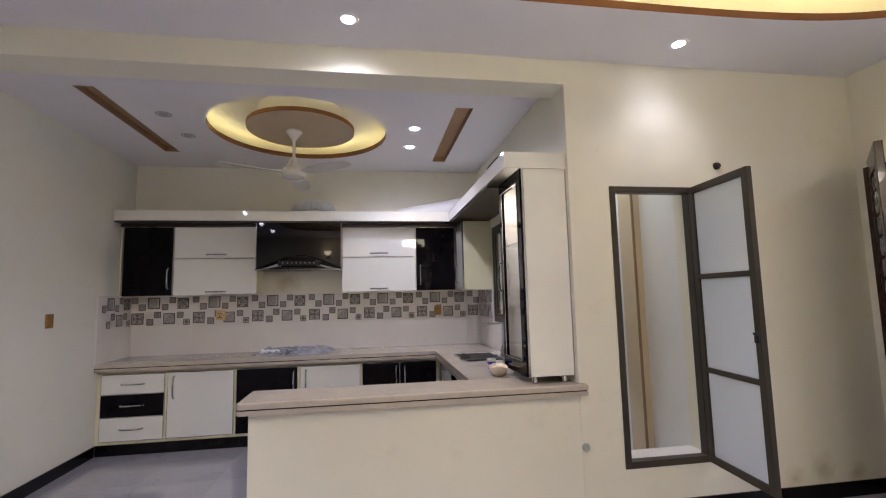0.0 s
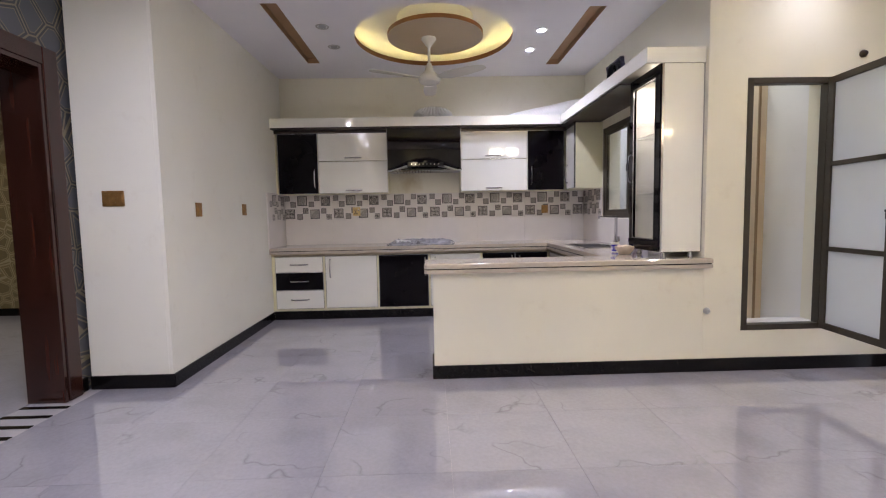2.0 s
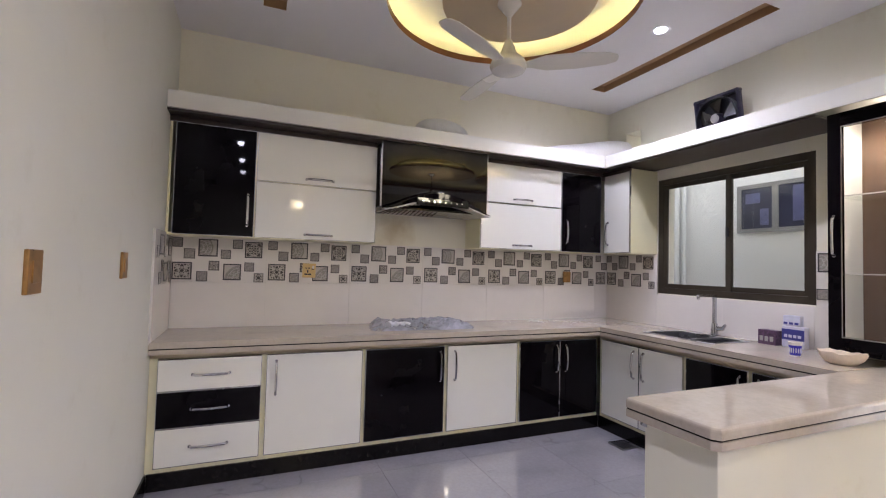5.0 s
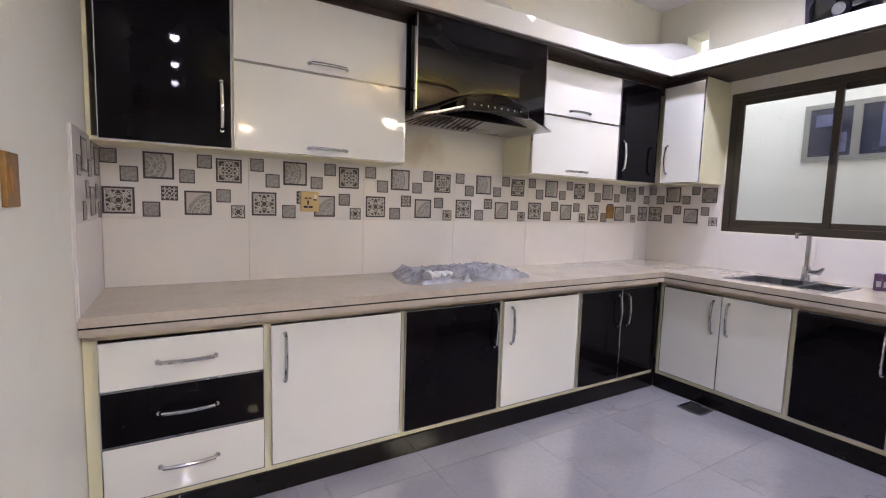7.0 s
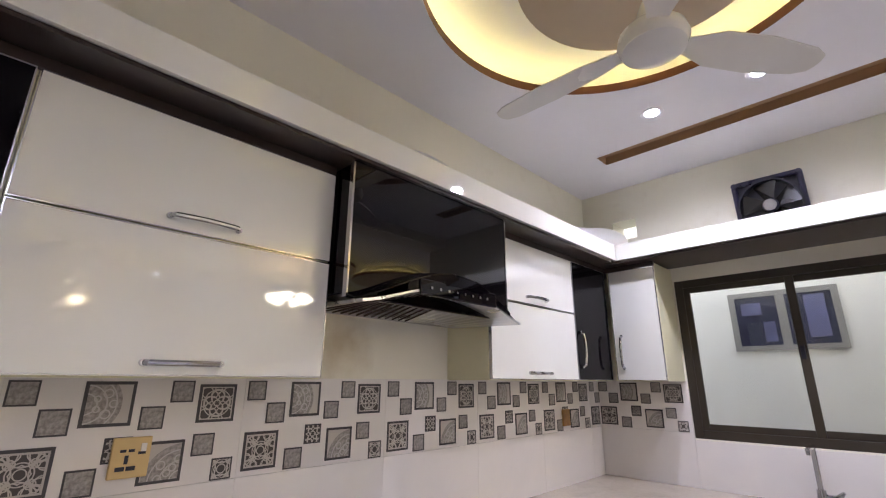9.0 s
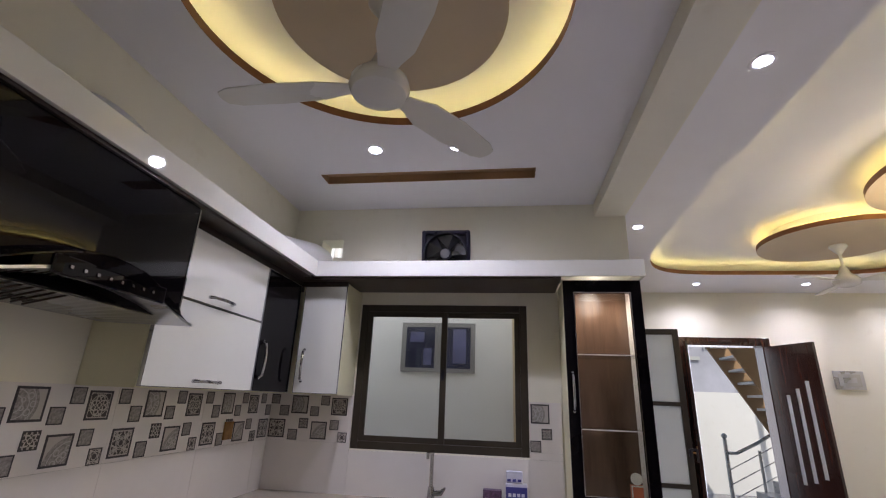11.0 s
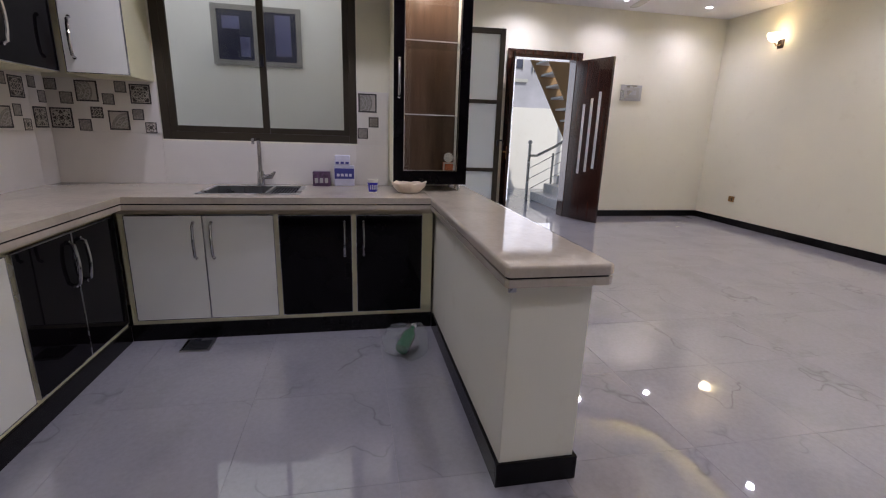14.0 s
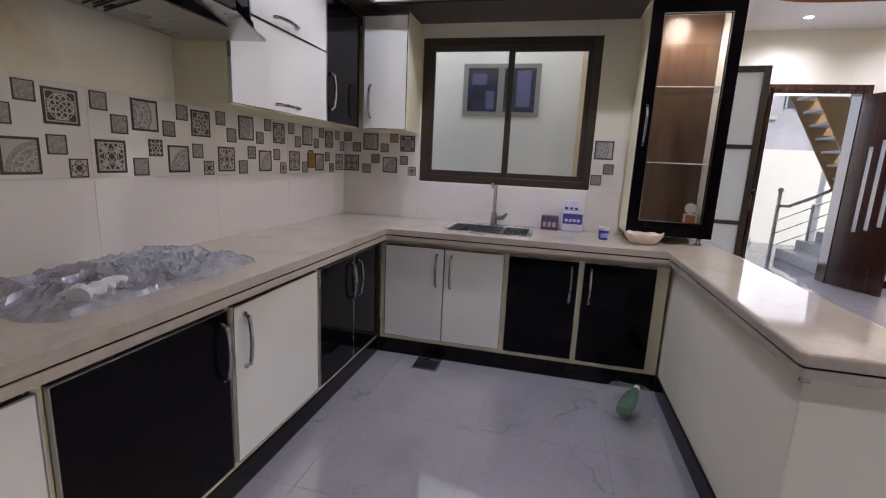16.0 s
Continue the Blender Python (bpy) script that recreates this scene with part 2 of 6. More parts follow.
def marble(name, base, vein, scale, rough, object_var=True, strength=0.6):
    m, n, links, b = material(name)
    tc = n.new("ShaderNodeTexCoord")
    geo = n.new("ShaderNodeNewGeometry")
    warp = n.new("ShaderNodeTexNoise")
    warp.inputs["Scale"].default_value, warp.inputs["Detail"].default_value = scale * 0.8, 5
    links.new(geo.outputs["Position"], warp.inputs["Vector"])
    info = n.new("ShaderNodeObjectInfo")
    comb = n.new("ShaderNodeVectorMath")
    comb.operation = "MULTIPLY_ADD"
    comb.inputs[1].default_value = (0.45, 0.45, 0.45)
    links.new(warp.outputs["Color"], comb.inputs[0])
    links.new(geo.outputs["Position"], comb.inputs[2])
    shift = n.new("ShaderNodeVectorMath")
    shift.operation = "ADD"
    links.new(comb.outputs[0], shift.inputs[0])
    if object_var:
        mul = n.new("ShaderNodeMath")
        mul.operation = "MULTIPLY"
        mul.inputs[1].default_value = 17.0
        links.new(info.outputs["Random"], mul.inputs[0])
        links.new(mul.outputs[0], shift.inputs[1])
    v = n.new("ShaderNodeTexNoise")
    v.inputs["Scale"].default_value, v.inputs["Detail"].default_value, v.inputs["Roughness"].default_value = scale, 3, 0.5
    links.new(shift.outputs[0], v.inputs["Vector"])
    d = n.new("ShaderNodeMath")
    d.operation = "SUBTRACT"
    d.inputs[1].default_value = 0.5
    links.new(v.outputs[0], d.inputs[0])
    ab = n.new("ShaderNodeMath")
    ab.operation = "ABSOLUTE"
    links.new(d.outputs[0], ab.inputs[0])
    veins = ramp(n, links, ab.outputs[0], [(0.0, vein), (0.012, tuple((a + 3 * c) / 4 for a, c in zip(vein, base))), (0.04, (1, 1, 1))])
    veins.color_ramp.elements[0].color = (0.42, 0.40, 0.42, 1)
    veins.color_ramp.elements[1].position, veins.color_ramp.elements[1].color = 0.004, (0.75, 0.74, 0.75, 1)
    veins.color_ramp.elements[2].position = 0.011
    patch = noise_node(n, links, scale * 1.1, 2)
    here = ramp(n, links, patch.outputs[0], [(0.50, (0, 0, 0)), (0.62, (strength,) * 3)])
    sparse = mix(n, links, here.outputs[0], (1.0, 1.0, 1.0), veins.outputs[0])
    grain = noise_node(n, links, 38, 6, rough=0.7)
    speck = ramp(n, links, grain.outputs[0], [(0.35, (0.86, 0.85, 0.84)), (0.62, (1, 1, 1))])
    sparse = mix(n, links, 0.6, sparse, speck.outputs[0], "MULTIPLY")
    cloud = noise_node(n, links, scale * 1.6, 5)
    links.new(shift.outputs[0], cloud.inputs["Vector"])
    c = ramp(n, links, cloud.outputs[0], [(0.25, tuple(x * 0.86 for x in base)), (0.5, base), (0.75, tuple(min(1, x * 1.05) for x in base))])
    links.new(mix(n, links, 1.0, c.outputs[0], sparse, "MULTIPLY"), b.inputs["Base Color"])
    mr = n.new("ShaderNodeMapRange")
    mr.inputs[3].default_value, mr.inputs[4].default_value = rough * 0.6, rough * 1.6
    links.new(cloud.outputs[0], mr.inputs[0])
    links.new(mr.outputs[0], b.inputs["Roughness"])
    return m


M["floor_tile"] = marble("polished_marble_tile", (0.35, 0.337, 0.37), (0.3, 0.28, 0.28), 1.5, 0.018, True, 0.5)
M["floor_tile"].node_tree.nodes["Principled BSDF"].inputs["Specular IOR Level"].default_value = 1.0
M["floor_tile"].node_tree.nodes["Principled BSDF"].inputs["IOR"].default_value = 1.85
M["counter"] = marble("beige_marble_worktop", (0.50, 0.435, 0.355), (0.35, 0.3, 0.25), 2.6, 0.05, False, 0.12)


def wood(name, a, c, rough, stretch=(14, 14, 1.0)):
    m, n, links, b = material(name)
    g = noise_node(n, links, 1.6, 6, stretch=stretch)
    r = ramp(n, links, g.outputs[0], [(0.3, a), (0.7, c)])
    links.new(r.outputs[0], b.inputs["Base Color"])
    b.inputs["Roughness"].default_value = rough
    b.inputs["Coat Weight"].default_value = 0.3
    bump(n, links, b, g.outputs[0], 0.12, 0.001)
    return m


M["door_wood"] = wood("dark_red_brown_polished_wood", (0.018, 0.006, 0.004), (0.048, 0.015, 0.009), 0.22)
M["shelf_wood"] = wood("walnut_laminate", (0.085, 0.047, 0.030), (0.165, 0.092, 0.058), 0.3, (10, 10, 1.2))


def glass(name, color=(1, 1, 1), rough=0.0, alpha=0.25):
    m = bpy.data.materials.new(name)
    m.use_nodes = True
    n, links = m.node_tree.nodes, m.node_tree.links
    n.clear()
    out = n.new("ShaderNodeOutputMaterial")
    tr, gl, mx, fr = n.new("ShaderNodeBsdfTransparent"), n.new("ShaderNodeBsdfGlossy"), n.new("ShaderNodeMixShader"), n.new("ShaderNodeLayerWeight")
    pw, sc = n.new("ShaderNodeMath"), n.new("ShaderNodeMapRange")
    pw.operation, pw.inputs[1].default_value = "POWER", 4.0
    sc.inputs[3].default_value, sc.inputs[4].default_value = 0.03, 0.55
    tr.inputs[0].default_value = (*color, 1)
    gl.inputs["Roughness"].default_value = rough
    fr.inputs[0].default_value = 0.5
    links.new(fr.outputs["Facing"], pw.inputs[0])
    links.new(pw.outputs[0], sc.inputs[0])
    links.new(sc.outputs[0], mx.inputs[0])
    links.new(tr.outputs[0], mx.inputs[1])
    links.new(gl.outputs[0], mx.inputs[2])
    links.new(mx.outputs[0], out.inputs[0])
    return m


M["glass"] = glass("clear_glass", (0.96, 0.97, 0.97))
M["glass_shelf"] = glass("green_edge_glass", (0.93, 0.95, 0.94))


def frosted(name, color, amount):
    m = bpy.data.materials.new(name)
    m.use_nodes = True
    n, links = m.node_tree.nodes, m.node_tree.links
    b = n["Principled BSDF"]
    tex = noise_node(n, links, 2.0, 3)
    r = ramp(n, links, tex.outputs[0], [(0.3, tuple(c * 0.93 for c in color)), (0.7, color)])
    links.new(r.outputs[0], b.inputs["Base Color"])
    b.inputs["Roughness"].default_value = 0.12
    t = n.new("ShaderNodeBsdfTranslucent")
    t.inputs[0].default_value = (*color, 1)
    mx = n.new("ShaderNodeMixShader")
    mx.inputs[0].default_value = amount
    links.new(b.outputs[0], mx.inputs[1])
    links.new(t.outputs[0], mx.inputs[2])
    links.new(mx.outputs[0], n["Material Output"].inputs[0])
    return m


M["frosted"] = frosted("frosted_glass", (0.84, 0.87, 0.88), 0.6)
def plastic_film(name, color, clear):
    m, n, links, b = material(name)
    b.inputs["Base Color"].default_value, b.inputs["Roughness"].default_value = (*color, 1), 0.22
    wrinkle = noise_node(n, links, 11, 4, rough=0.6)
    bump(n, links, b, wrinkle.outputs[0], 0.5, 0.006)
    t, mx = n.new("ShaderNodeBsdfTransparent"), n.new("ShaderNodeMixShader")
    t.inputs[0].default_value = (0.9, 0.9, 0.92, 1)
    r = n.new("ShaderNodeMapRange")
    r.inputs[1].default_value, r.inputs[2].default_value = 0.35, 0.65
    r.inputs[3].default_value, r.inputs[4].default_value = clear + 0.2, clear - 0.2
    links.new(wrinkle.outputs[0], r.inputs[0])
    links.new(r.outputs[0], mx.inputs[0])
    links.new(b.outputs[0], mx.inputs[1])
    links.new(t.outputs[0], mx.inputs[2])
    links.new(mx.outputs[0], n["Material Output"].inputs[0])
    return m


M["film_pale"] = simple("pale_plastic_film", (0.62, 0.62, 0.63), 0.3, var=0.15, scale=14, bmp=0.3, fine=30)
M["film"] = plastic_film("translucent_plastic_film", (0.42, 0.42, 0.45), 0.42)


def clear_bag(name):
    m, n, links, b = material(name)
    b.inputs["Base Color"].default_value, b.inputs["Roughness"].default_value = (0.62, 0.64, 0.64, 1), 0.10
    t, mx = n.new("ShaderNodeBsdfTransparent"), n.new("ShaderNodeMixShader")
    t.inputs[0].default_value, mx.inputs[0].default_value = (0.96, 0.97, 0.97, 1), 0.86
    links.new(b.outputs[0], mx.inputs[1])
    links.new(t.outputs[0], mx.inputs[2])
    links.new(mx.outputs[0], n["Material Output"].inputs[0])
    return m


M["bag"] = clear_bag("clear_plastic_bag")


def ornament(name, kind):
    m, n, links, b = material(name)
    tc = n.new("ShaderNodeTexCoord")
    xyz, ab = n.new("ShaderNodeSeparateXYZ"), n.new("ShaderNodeSeparateXYZ")
    links.new(tc.outputs["Object"], xyz.inputs[0])
    av = n.new("ShaderNodeVectorMath")
    av.operation = "ABSOLUTE"
    links.new(tc.outputs["Object"], av.inputs[0])
    links.new(av.outputs[0], ab.inputs[0])

    def math_node(op, *args):
        q = n.new("ShaderNodeMath")
        q.operation = op
        for sock, v in zip(q.inputs, args):
            if isinstance(v, (int, float)):
                sock.default_value = v
            else:
                links.new(v, sock)
        return q.outputs[0]

    def ring(src, cx, cz, r):
        c, d = n.new("ShaderNodeCombineXYZ"), n.new("ShaderNodeVectorMath")
        links.new(math_node("SUBTRACT", src.outputs[0], cx), c.inputs[0])
        links.new(math_node("SUBTRACT", src.outputs[2], cz), c.inputs[2])
        d.operation = "LENGTH"
        links.new(c.outputs[0], d.inputs[0])
        return math_node("SUBTRACT", d.outputs["Value"], r)

    black, pale = (0.055, 0.044, 0.038), (0.47, 0.43, 0.38)
    t = noise_node(n, links, 85, 5)
    stone = ramp(n, links, t.outputs[0], [(0.35, (0.20, 0.178, 0.160)), (0.65, (0.38, 0.35, 0.315))]).outputs[0]
    if kind == "plain":
        col = stone
    else:
        sets = {"lattice": (((0, 0, 0.030), (0.052, 0.052, 0.040), (0.052, 0, 0.034), (0, 0.052, 0.034), (0.026, 0.026, 0.012), (0.05, 0.025, 0.018), (0.025, 0.05, 0.018), (0, 0, 0.014), (0.038, 0.038, 0.010), (0.012, 0.04, 0.02), (0.04, 0.012, 0.02)), 0.0017),
                "rosette": (((0.02, 0, 0.022), (0, 0.02, 0.022), (0.036, 0.036, 0.018), (0, 0, 0.045), (0.045, 0, 0.012), (0, 0.045, 0.012), (0, 0, 0.010), (0.028, 0.012, 0.010), (0.012, 0.028, 0.010)), 0.0018),
                "arcs": (((-0.06, 0.0, 0.030), (-0.06, 0.0, 0.055), (-0.06, 0, 0.080), (-0.005, 0.03, 0.012), (-0.005, -0.03, 0.012), (-0.03, 0.015, 0.008), (-0.03, -0.015, 0.008), (0.012, 0, 0.01)), 0.0020),
                "fan": (((0.06, -0.06, 0.030), (0.06, -0.06, 0.060), (0.06, -0.06, 0.092), (0.02, -0.035, 0.010), (0.035, -0.02, 0.010), (-0.005, -0.05, 0.011), (0.05, 0.005, 0.011), (0.0, -0.01, 0.012)), 0.0020)}[kind]
        src = xyz if kind in ("arcs", "fan") else ab
        d = None
        for c in sets[0]:
            v = math_node("ABSOLUTE", ring(src, *c))
            d = v if d is None else math_node("MINIMUM", d, v)
        line = math_node("LESS_THAN", d, sets[1])
        col = mix(n, links, line, stone if kind in ("arcs", "fan") else black, (0.45, 0.42, 0.39) if kind in ("arcs", "fan") else pale)
        if kind in ("arcs", "fan"):
            col = mix(n, links, math_node("GREATER_THAN", ring(xyz, -0.06, 0.0, 0.094) if kind == "arcs" else ring(xyz, 0.06, -0.06, 0.112), 0.0), col, pale)
        else:
            edge = math_node("GREATER_THAN", math_node("MAXIMUM", ab.outputs[0], ab.outputs[2]), 0.050)
            col = mix(n, links, edge, col, pale)
    links.new(col, b.inputs["Base Color"])
    b.inputs["Roughness"].default_value = 0.3
    return m


for k in ("lattice", "rosette", "arcs", "fan", "plain"):
    M[k] = ornament("ornament_" + k, k)


def wallpaper(name, ground, line, ground2):
    m, n, links, b = material(name)
    tc = n.new("ShaderNodeTexCoord")
    mp = n.new("ShaderNodeMapping")
    mp.inputs["Scale"].default_value = (4.2, 4.2, 4.2)
    mp.inputs["Rotation"].default_value = (radians(45), 0, 0)
    links.new(tc.outputs["Object"], mp.inputs[0])
    t = n.new("ShaderNodeTexVoronoi")
    t.feature, t.inputs["Randomness"].default_value, t.inputs["Scale"].default_value = "DISTANCE_TO_EDGE", 0.75, 1.3
    links.new(mp.outputs[0], t.inputs["Vector"])
    r = ramp(n, links, t.outputs["Distance"], [(0.0, line), (0.025, line), (0.035, ground), (0.10, ground), (0.11, line), (0.13, line), (0.14, ground2)])
    links.new(r.outputs[0], b.inputs["Base Color"])
    b.inputs["Roughness"].default_value = 0.4
    return m


M["wallpaper_dark"] = wallpaper("dark_geometric_wallpaper", (0.040, 0.043, 0.050), (0.20, 0.17, 0.11), (0.075, 0.08, 0.09))
M["wallpaper_gold"] = wallpaper("gold_geometric_wallpaper", (0.26, 0.20, 0.10), (0.45, 0.38, 0.24), (0.20, 0.155, 0.08))

# ---------------------------------------------------------------- mesh helpers
BASE = {}


def thing(name, loc, label, category, group="", kind=""):
    e = new(name)
    e.empty_display_size = 0.05
    e.location = loc
    BASE[e] = Vector(loc)
    return tagged(e, label, category, group, kind)


def part(name, bm, mats, parent=None, label="", smooth=False, kind=""):
    me = bpy.data.meshes.new(name)
    base = BASE.get(parent, Vector((0, 0, 0)))
    if base.length:
        bmesh.ops.translate(bm, vec=-base, verts=bm.verts[:])
    bmesh.ops.recalc_face_normals(bm, faces=bm.faces[:])
    if smooth:
        for f in bm.faces:
            f.smooth = True
        for e in bm.edges:
            if len(e.link_faces) == 2 and e.calc_face_angle(0) > 0.7:
                e.smooth = False
    bm.to_mesh(me)
    bm.free()
    for m in (mats if isinstance(mats, (list, tuple)) else [mats]):
        me.materials.append(M[m])
    ob = new(name, me)
    BASE[ob] = base
    if parent:
        ob.parent = parent
    return tagged(ob, label, kind=kind)


def solo(name, bm, mats, loc, label="", category="", group="", kind="", smooth=False):
    """A thing that is one mesh, with its origin at loc."""
    e = Vector(loc)
    bmesh.ops.translate(bm, vec=-e, verts=bm.verts[:])
    ob = part(name, bm, mats, None, smooth=smooth)
    ob.location = e
    BASE[ob] = e
    return tagged(ob, label, category, group, kind)


def box(bm, x0, x1, y0, y1, z0, z1, bev=0.0, mat=0):
    x0, x1, y0, y1, z0, z1 = min(x0, x1), max(x0, x1), min(y0, y1), max(y0, y1), min(z0, z1), max(z0, z1)
    vs = [bm.verts.new((x, y, z)) for x in (x0, x1) for y in (y0, y1) for z in (z0, z1)]
    fs = [bm.faces.new([vs[i] for i in q]) for q in ((0, 1, 3, 2), (4, 6, 7, 5), (0, 4, 5, 1), (2, 3, 7, 6), (0, 2, 6, 4), (1, 5, 7, 3))]
    for f in fs:
        f.material_index = mat
    if bev:
        es = list({e for f in fs for e in f.edges})
        bmesh.ops.recalc_face_normals(bm, faces=fs)
        r = bmesh.ops.bevel(bm, geom=es, offset=bev, segments=2, profile=0.5, affect="EDGES", clamp_overlap=True)
        for f in r["faces"]:
            f.material_index = mat
    return vs


def boxes(*specs, bev=0.0):
    bm = bmesh.new()
    for s in specs:
        box(bm, *s[:6], bev=bev, mat=s[6] if len(s) > 6 else 0)
    return bm


def xform(bm, m):
    bmesh.ops.transform(bm, matrix=m, verts=bm.verts[:])
    return bm


def ring_verts(bm, c, u, v, r, seg, squash=1.0):
    return [bm.verts.new(c + u * (math.cos(2 * math.pi * k / seg) * r) + v * (math.sin(2 * math.pi * k / seg) * r * squash)) for k in range(seg)]


def tube(bm, pts, r, seg=10, cap=True, mat=0):
    pts = [Vector(p) for p in pts]
    rad = r if isinstance(r, (list, tuple)) else [r] * len(pts)
    prev, up = None, Vector((0.13, 0.31, 0.94)).normalized()
    for i, p in enumerate(pts):
        d = (pts[min(i + 1, len(pts) - 1)] - pts[max(i - 1, 0)]).normalized()
        if abs(d.dot(up)) > 0.97:
            up = Vector((0.95, 0.2, 0.1)).normalized()
        u = up.cross(d).normalized()
        v = d.cross(u)
        up = v
        ring = ring_verts(bm, p, u, v, rad[i], seg)
        if prev:
            for k in range(seg):
                bm.faces.new((prev[k], prev[(k + 1) % seg], ring[(k + 1) % seg], ring[k])).material_index = mat
        elif cap:
            bm.faces.new(ring[::-1]).material_index = mat
        prev = ring
    if cap:
        bm.faces.new(prev).material_index = mat
    return bm


def lathe(bm, c, prof, seg=24, mat=0):
    """Turns (radius, height) pairs about the vertical through c."""
    c = Vector(c)
    prev = None
    for r, z in prof:
        p = c + Vector((0, 0, z))
        cur = [bm.verts.new(p)] if r < 1e-5 else ring_verts(bm, p, Vector((1, 0, 0)), Vector((0, 1, 0)), r, seg)
        if prev:
            for k in range(seg):
                a, b2 = prev[k % len(prev)], prev[(k + 1) % len(prev)]
                d, e = cur[(k + 1) % len(cur)], cur[k % len(cur)]
                q = [a, b2, d, e] if len(prev) > 1 and len(cur) > 1 else ([a, d, e] if len(prev) == 1 else [a, b2, e])
                bm.faces.new(q).material_index = mat
        prev = cur
    return bm


def arch(p0, p1, out, n=9):
    """Points of a bowed bar from p0 to p1 that stands off by out."""
    p0, p1, out = Vector(p0), Vector(p1), Vector(out)
    pts = [p0.copy()]
    for k in range(n):
        s = k / (n - 1)
        pts.append(p0.lerp(p1, 0.06 + 0.88 * s) + out * (0.72 + 0.28 * math.sin(math.pi * s)))
    return pts + [p1.copy()]


# ---------------------------------------------------------------- large structure
def structure(name, bm, mats, label=""):
    return tagged(part(name, bm, mats, None, label), kind="structure")


def walled(bm, axis, pos0, pos1, a0, a1, z0, z1, holes):
    """A wall across pos0..pos1 on its axis, from a0 to a1, with openings (b0, b1, low, high)."""
    def put(b0, b1, lo, hi):
        if b1 - b0 > 1e-4 and hi - lo > 1e-4:
            if axis == "x":
                box(bm, pos0, pos1, b0, b1, lo, hi)
            else:
                box(bm, b0, b1, pos0, pos1, lo, hi)
    at = a0
    for b0, b1, lo, hi in sorted(holes):
        put(at, b0, z0, z1)
        put(b0, b1, z0, lo)
        put(b0, b1, hi, z1)
        at = b1
    put(at, a1, z0, z1)
    return bm


TOP = 3.55
WIN = (3.87, 5.19, 1.215, 2.297)
TALL = (1.645, 2.31, 0.325, 2.282)
VENT = (5.41, 5.60, 2.70, 2.86)
bm = bmesh.new()
walled(bm, "y", BACK_Y, BACK_Y + 0.22, LEFT_X - 0.22, WALL_X + 0.22, 0, TOP, [])
structure("wall_north", bm, "wall_stained", "cream painted kitchen wall with tiled splashback")
bm = walled(bmesh.new(), "x", WALL_X, WALL_X + 0.22, NORTH_Y + 0.22, BACK_Y, 0, TOP, [WIN, VENT])
structure("wall_east_kitchen", bm, "wall", "cream painted kitchen wall with sliding window")
bm = walled(bmesh.new(), "y", NORTH_Y, NORTH_Y + 0.22, WALL_X, 3.78, 0, TOP, [TALL])
structure("wall_living_north", bm, "wall_damp", "cream painted wall with a tall narrow window")
structure("wall_west_kitchen", boxes((LEFT_X - 0.22, LEFT_X, NORTH_Y + 0.22, BACK_Y, 0, TOP), (-3.42, LEFT_X - 0.03, 3.05, NORTH_Y + 0.22, 0, TOP)), "wall_white", "plain off-white painted wall")
structure("wall_west_kitchen_corner", boxes((LEFT_X - 0.03, LEFT_X, 3.052, NORTH_Y + 0.22, 0, TOP)), "wall_white")
bm = walled(bmesh.new(), "x", WEST_X - 0.22, WEST_X, -2.32, 3.4, 0, TOP, [(1.75, 2.83, 0, 2.36)])
structure("wall_living_west", bm, "wallpaper_dark", "wall with dark geometric wallpaper")
bm = walled(bmesh.new(), "x", EAST_X, EAST_X + 0.22, SOUTH_Y, 2.55, 0, TOP, [(0.42, 1.56, 0, 2.52)])
structure("wall_living_east", bm, "wall", "cream painted wall with the front door")
structure("wall_living_east_jog", boxes((3.78, 5.02, 2.55, 3.29, 0, TOP)), "wall", "cream painted projecting wall")
structure("wall_living_south", boxes((WEST_X, EAST_X + 0.22, SOUTH_Y - 0.22, SOUTH_Y, 0, TOP)), "wall", "cream painted wall with a lit sconce")
structure("beam", boxes((LEFT_X - 0.03, WALL_X, NORTH_Y, NORTH_Y + 0.24, 3.035, TOP)), "wall", "cream painted beam over the kitchen opening")
structure("peninsula_wall", boxes((-0.79, WALL_X, NORTH_Y, 3.375, 0, 0.834), bev=0.004), "wall", "low cream painted wall under the breakfast counter")

# light well and neighbouring house
WELL_X = 2.31
structure("wall_light_well", boxes((WELL_X, WELL_X + 0.22, 3.29, 9.2, -0.3, 4.3), (1.56, WELL_X, 8.6, 8.8, -0.3, 4.3)), "outer", "bright white rendered wall of the light well")
structure("wall_light_well_inner", boxes((WALL_X, 1.56, 6.08, 9.2, -0.3, 4.3)), "outer")
structure("light_well_floor", boxes((1.56, WELL_X, 3.29, 8.6, -0.35, -0.3)), "step")
structure("light_well_pilaster", boxes((WELL_X - 0.07, WELL_X, 3.748, 3.97, -0.3, 4.3)), "stain", "beige rendered pilaster")
structure("light_well_pilaster_edge", boxes((WELL_X - 0.078, WELL_X - 0.060, 3.742, 3.757, -0.3, 4.3)), "stain_edge", "brown stained pilaster edge")

# unseen slab added over the ceilings to stop sunlight leaking in
structure("roof", boxes((-7.85, EAST_X + 0.22, -2.45, 3.29, TOP, TOP + 0.15), (-7.85, 1.56, 3.29, 6.1, TOP, TOP + 0.15), (2.53, EAST_X + 0.22, 3.29, 6.1, TOP, TOP + 0.15)), "outer", "unseen slab added to keep sun and sky out of the rooms")

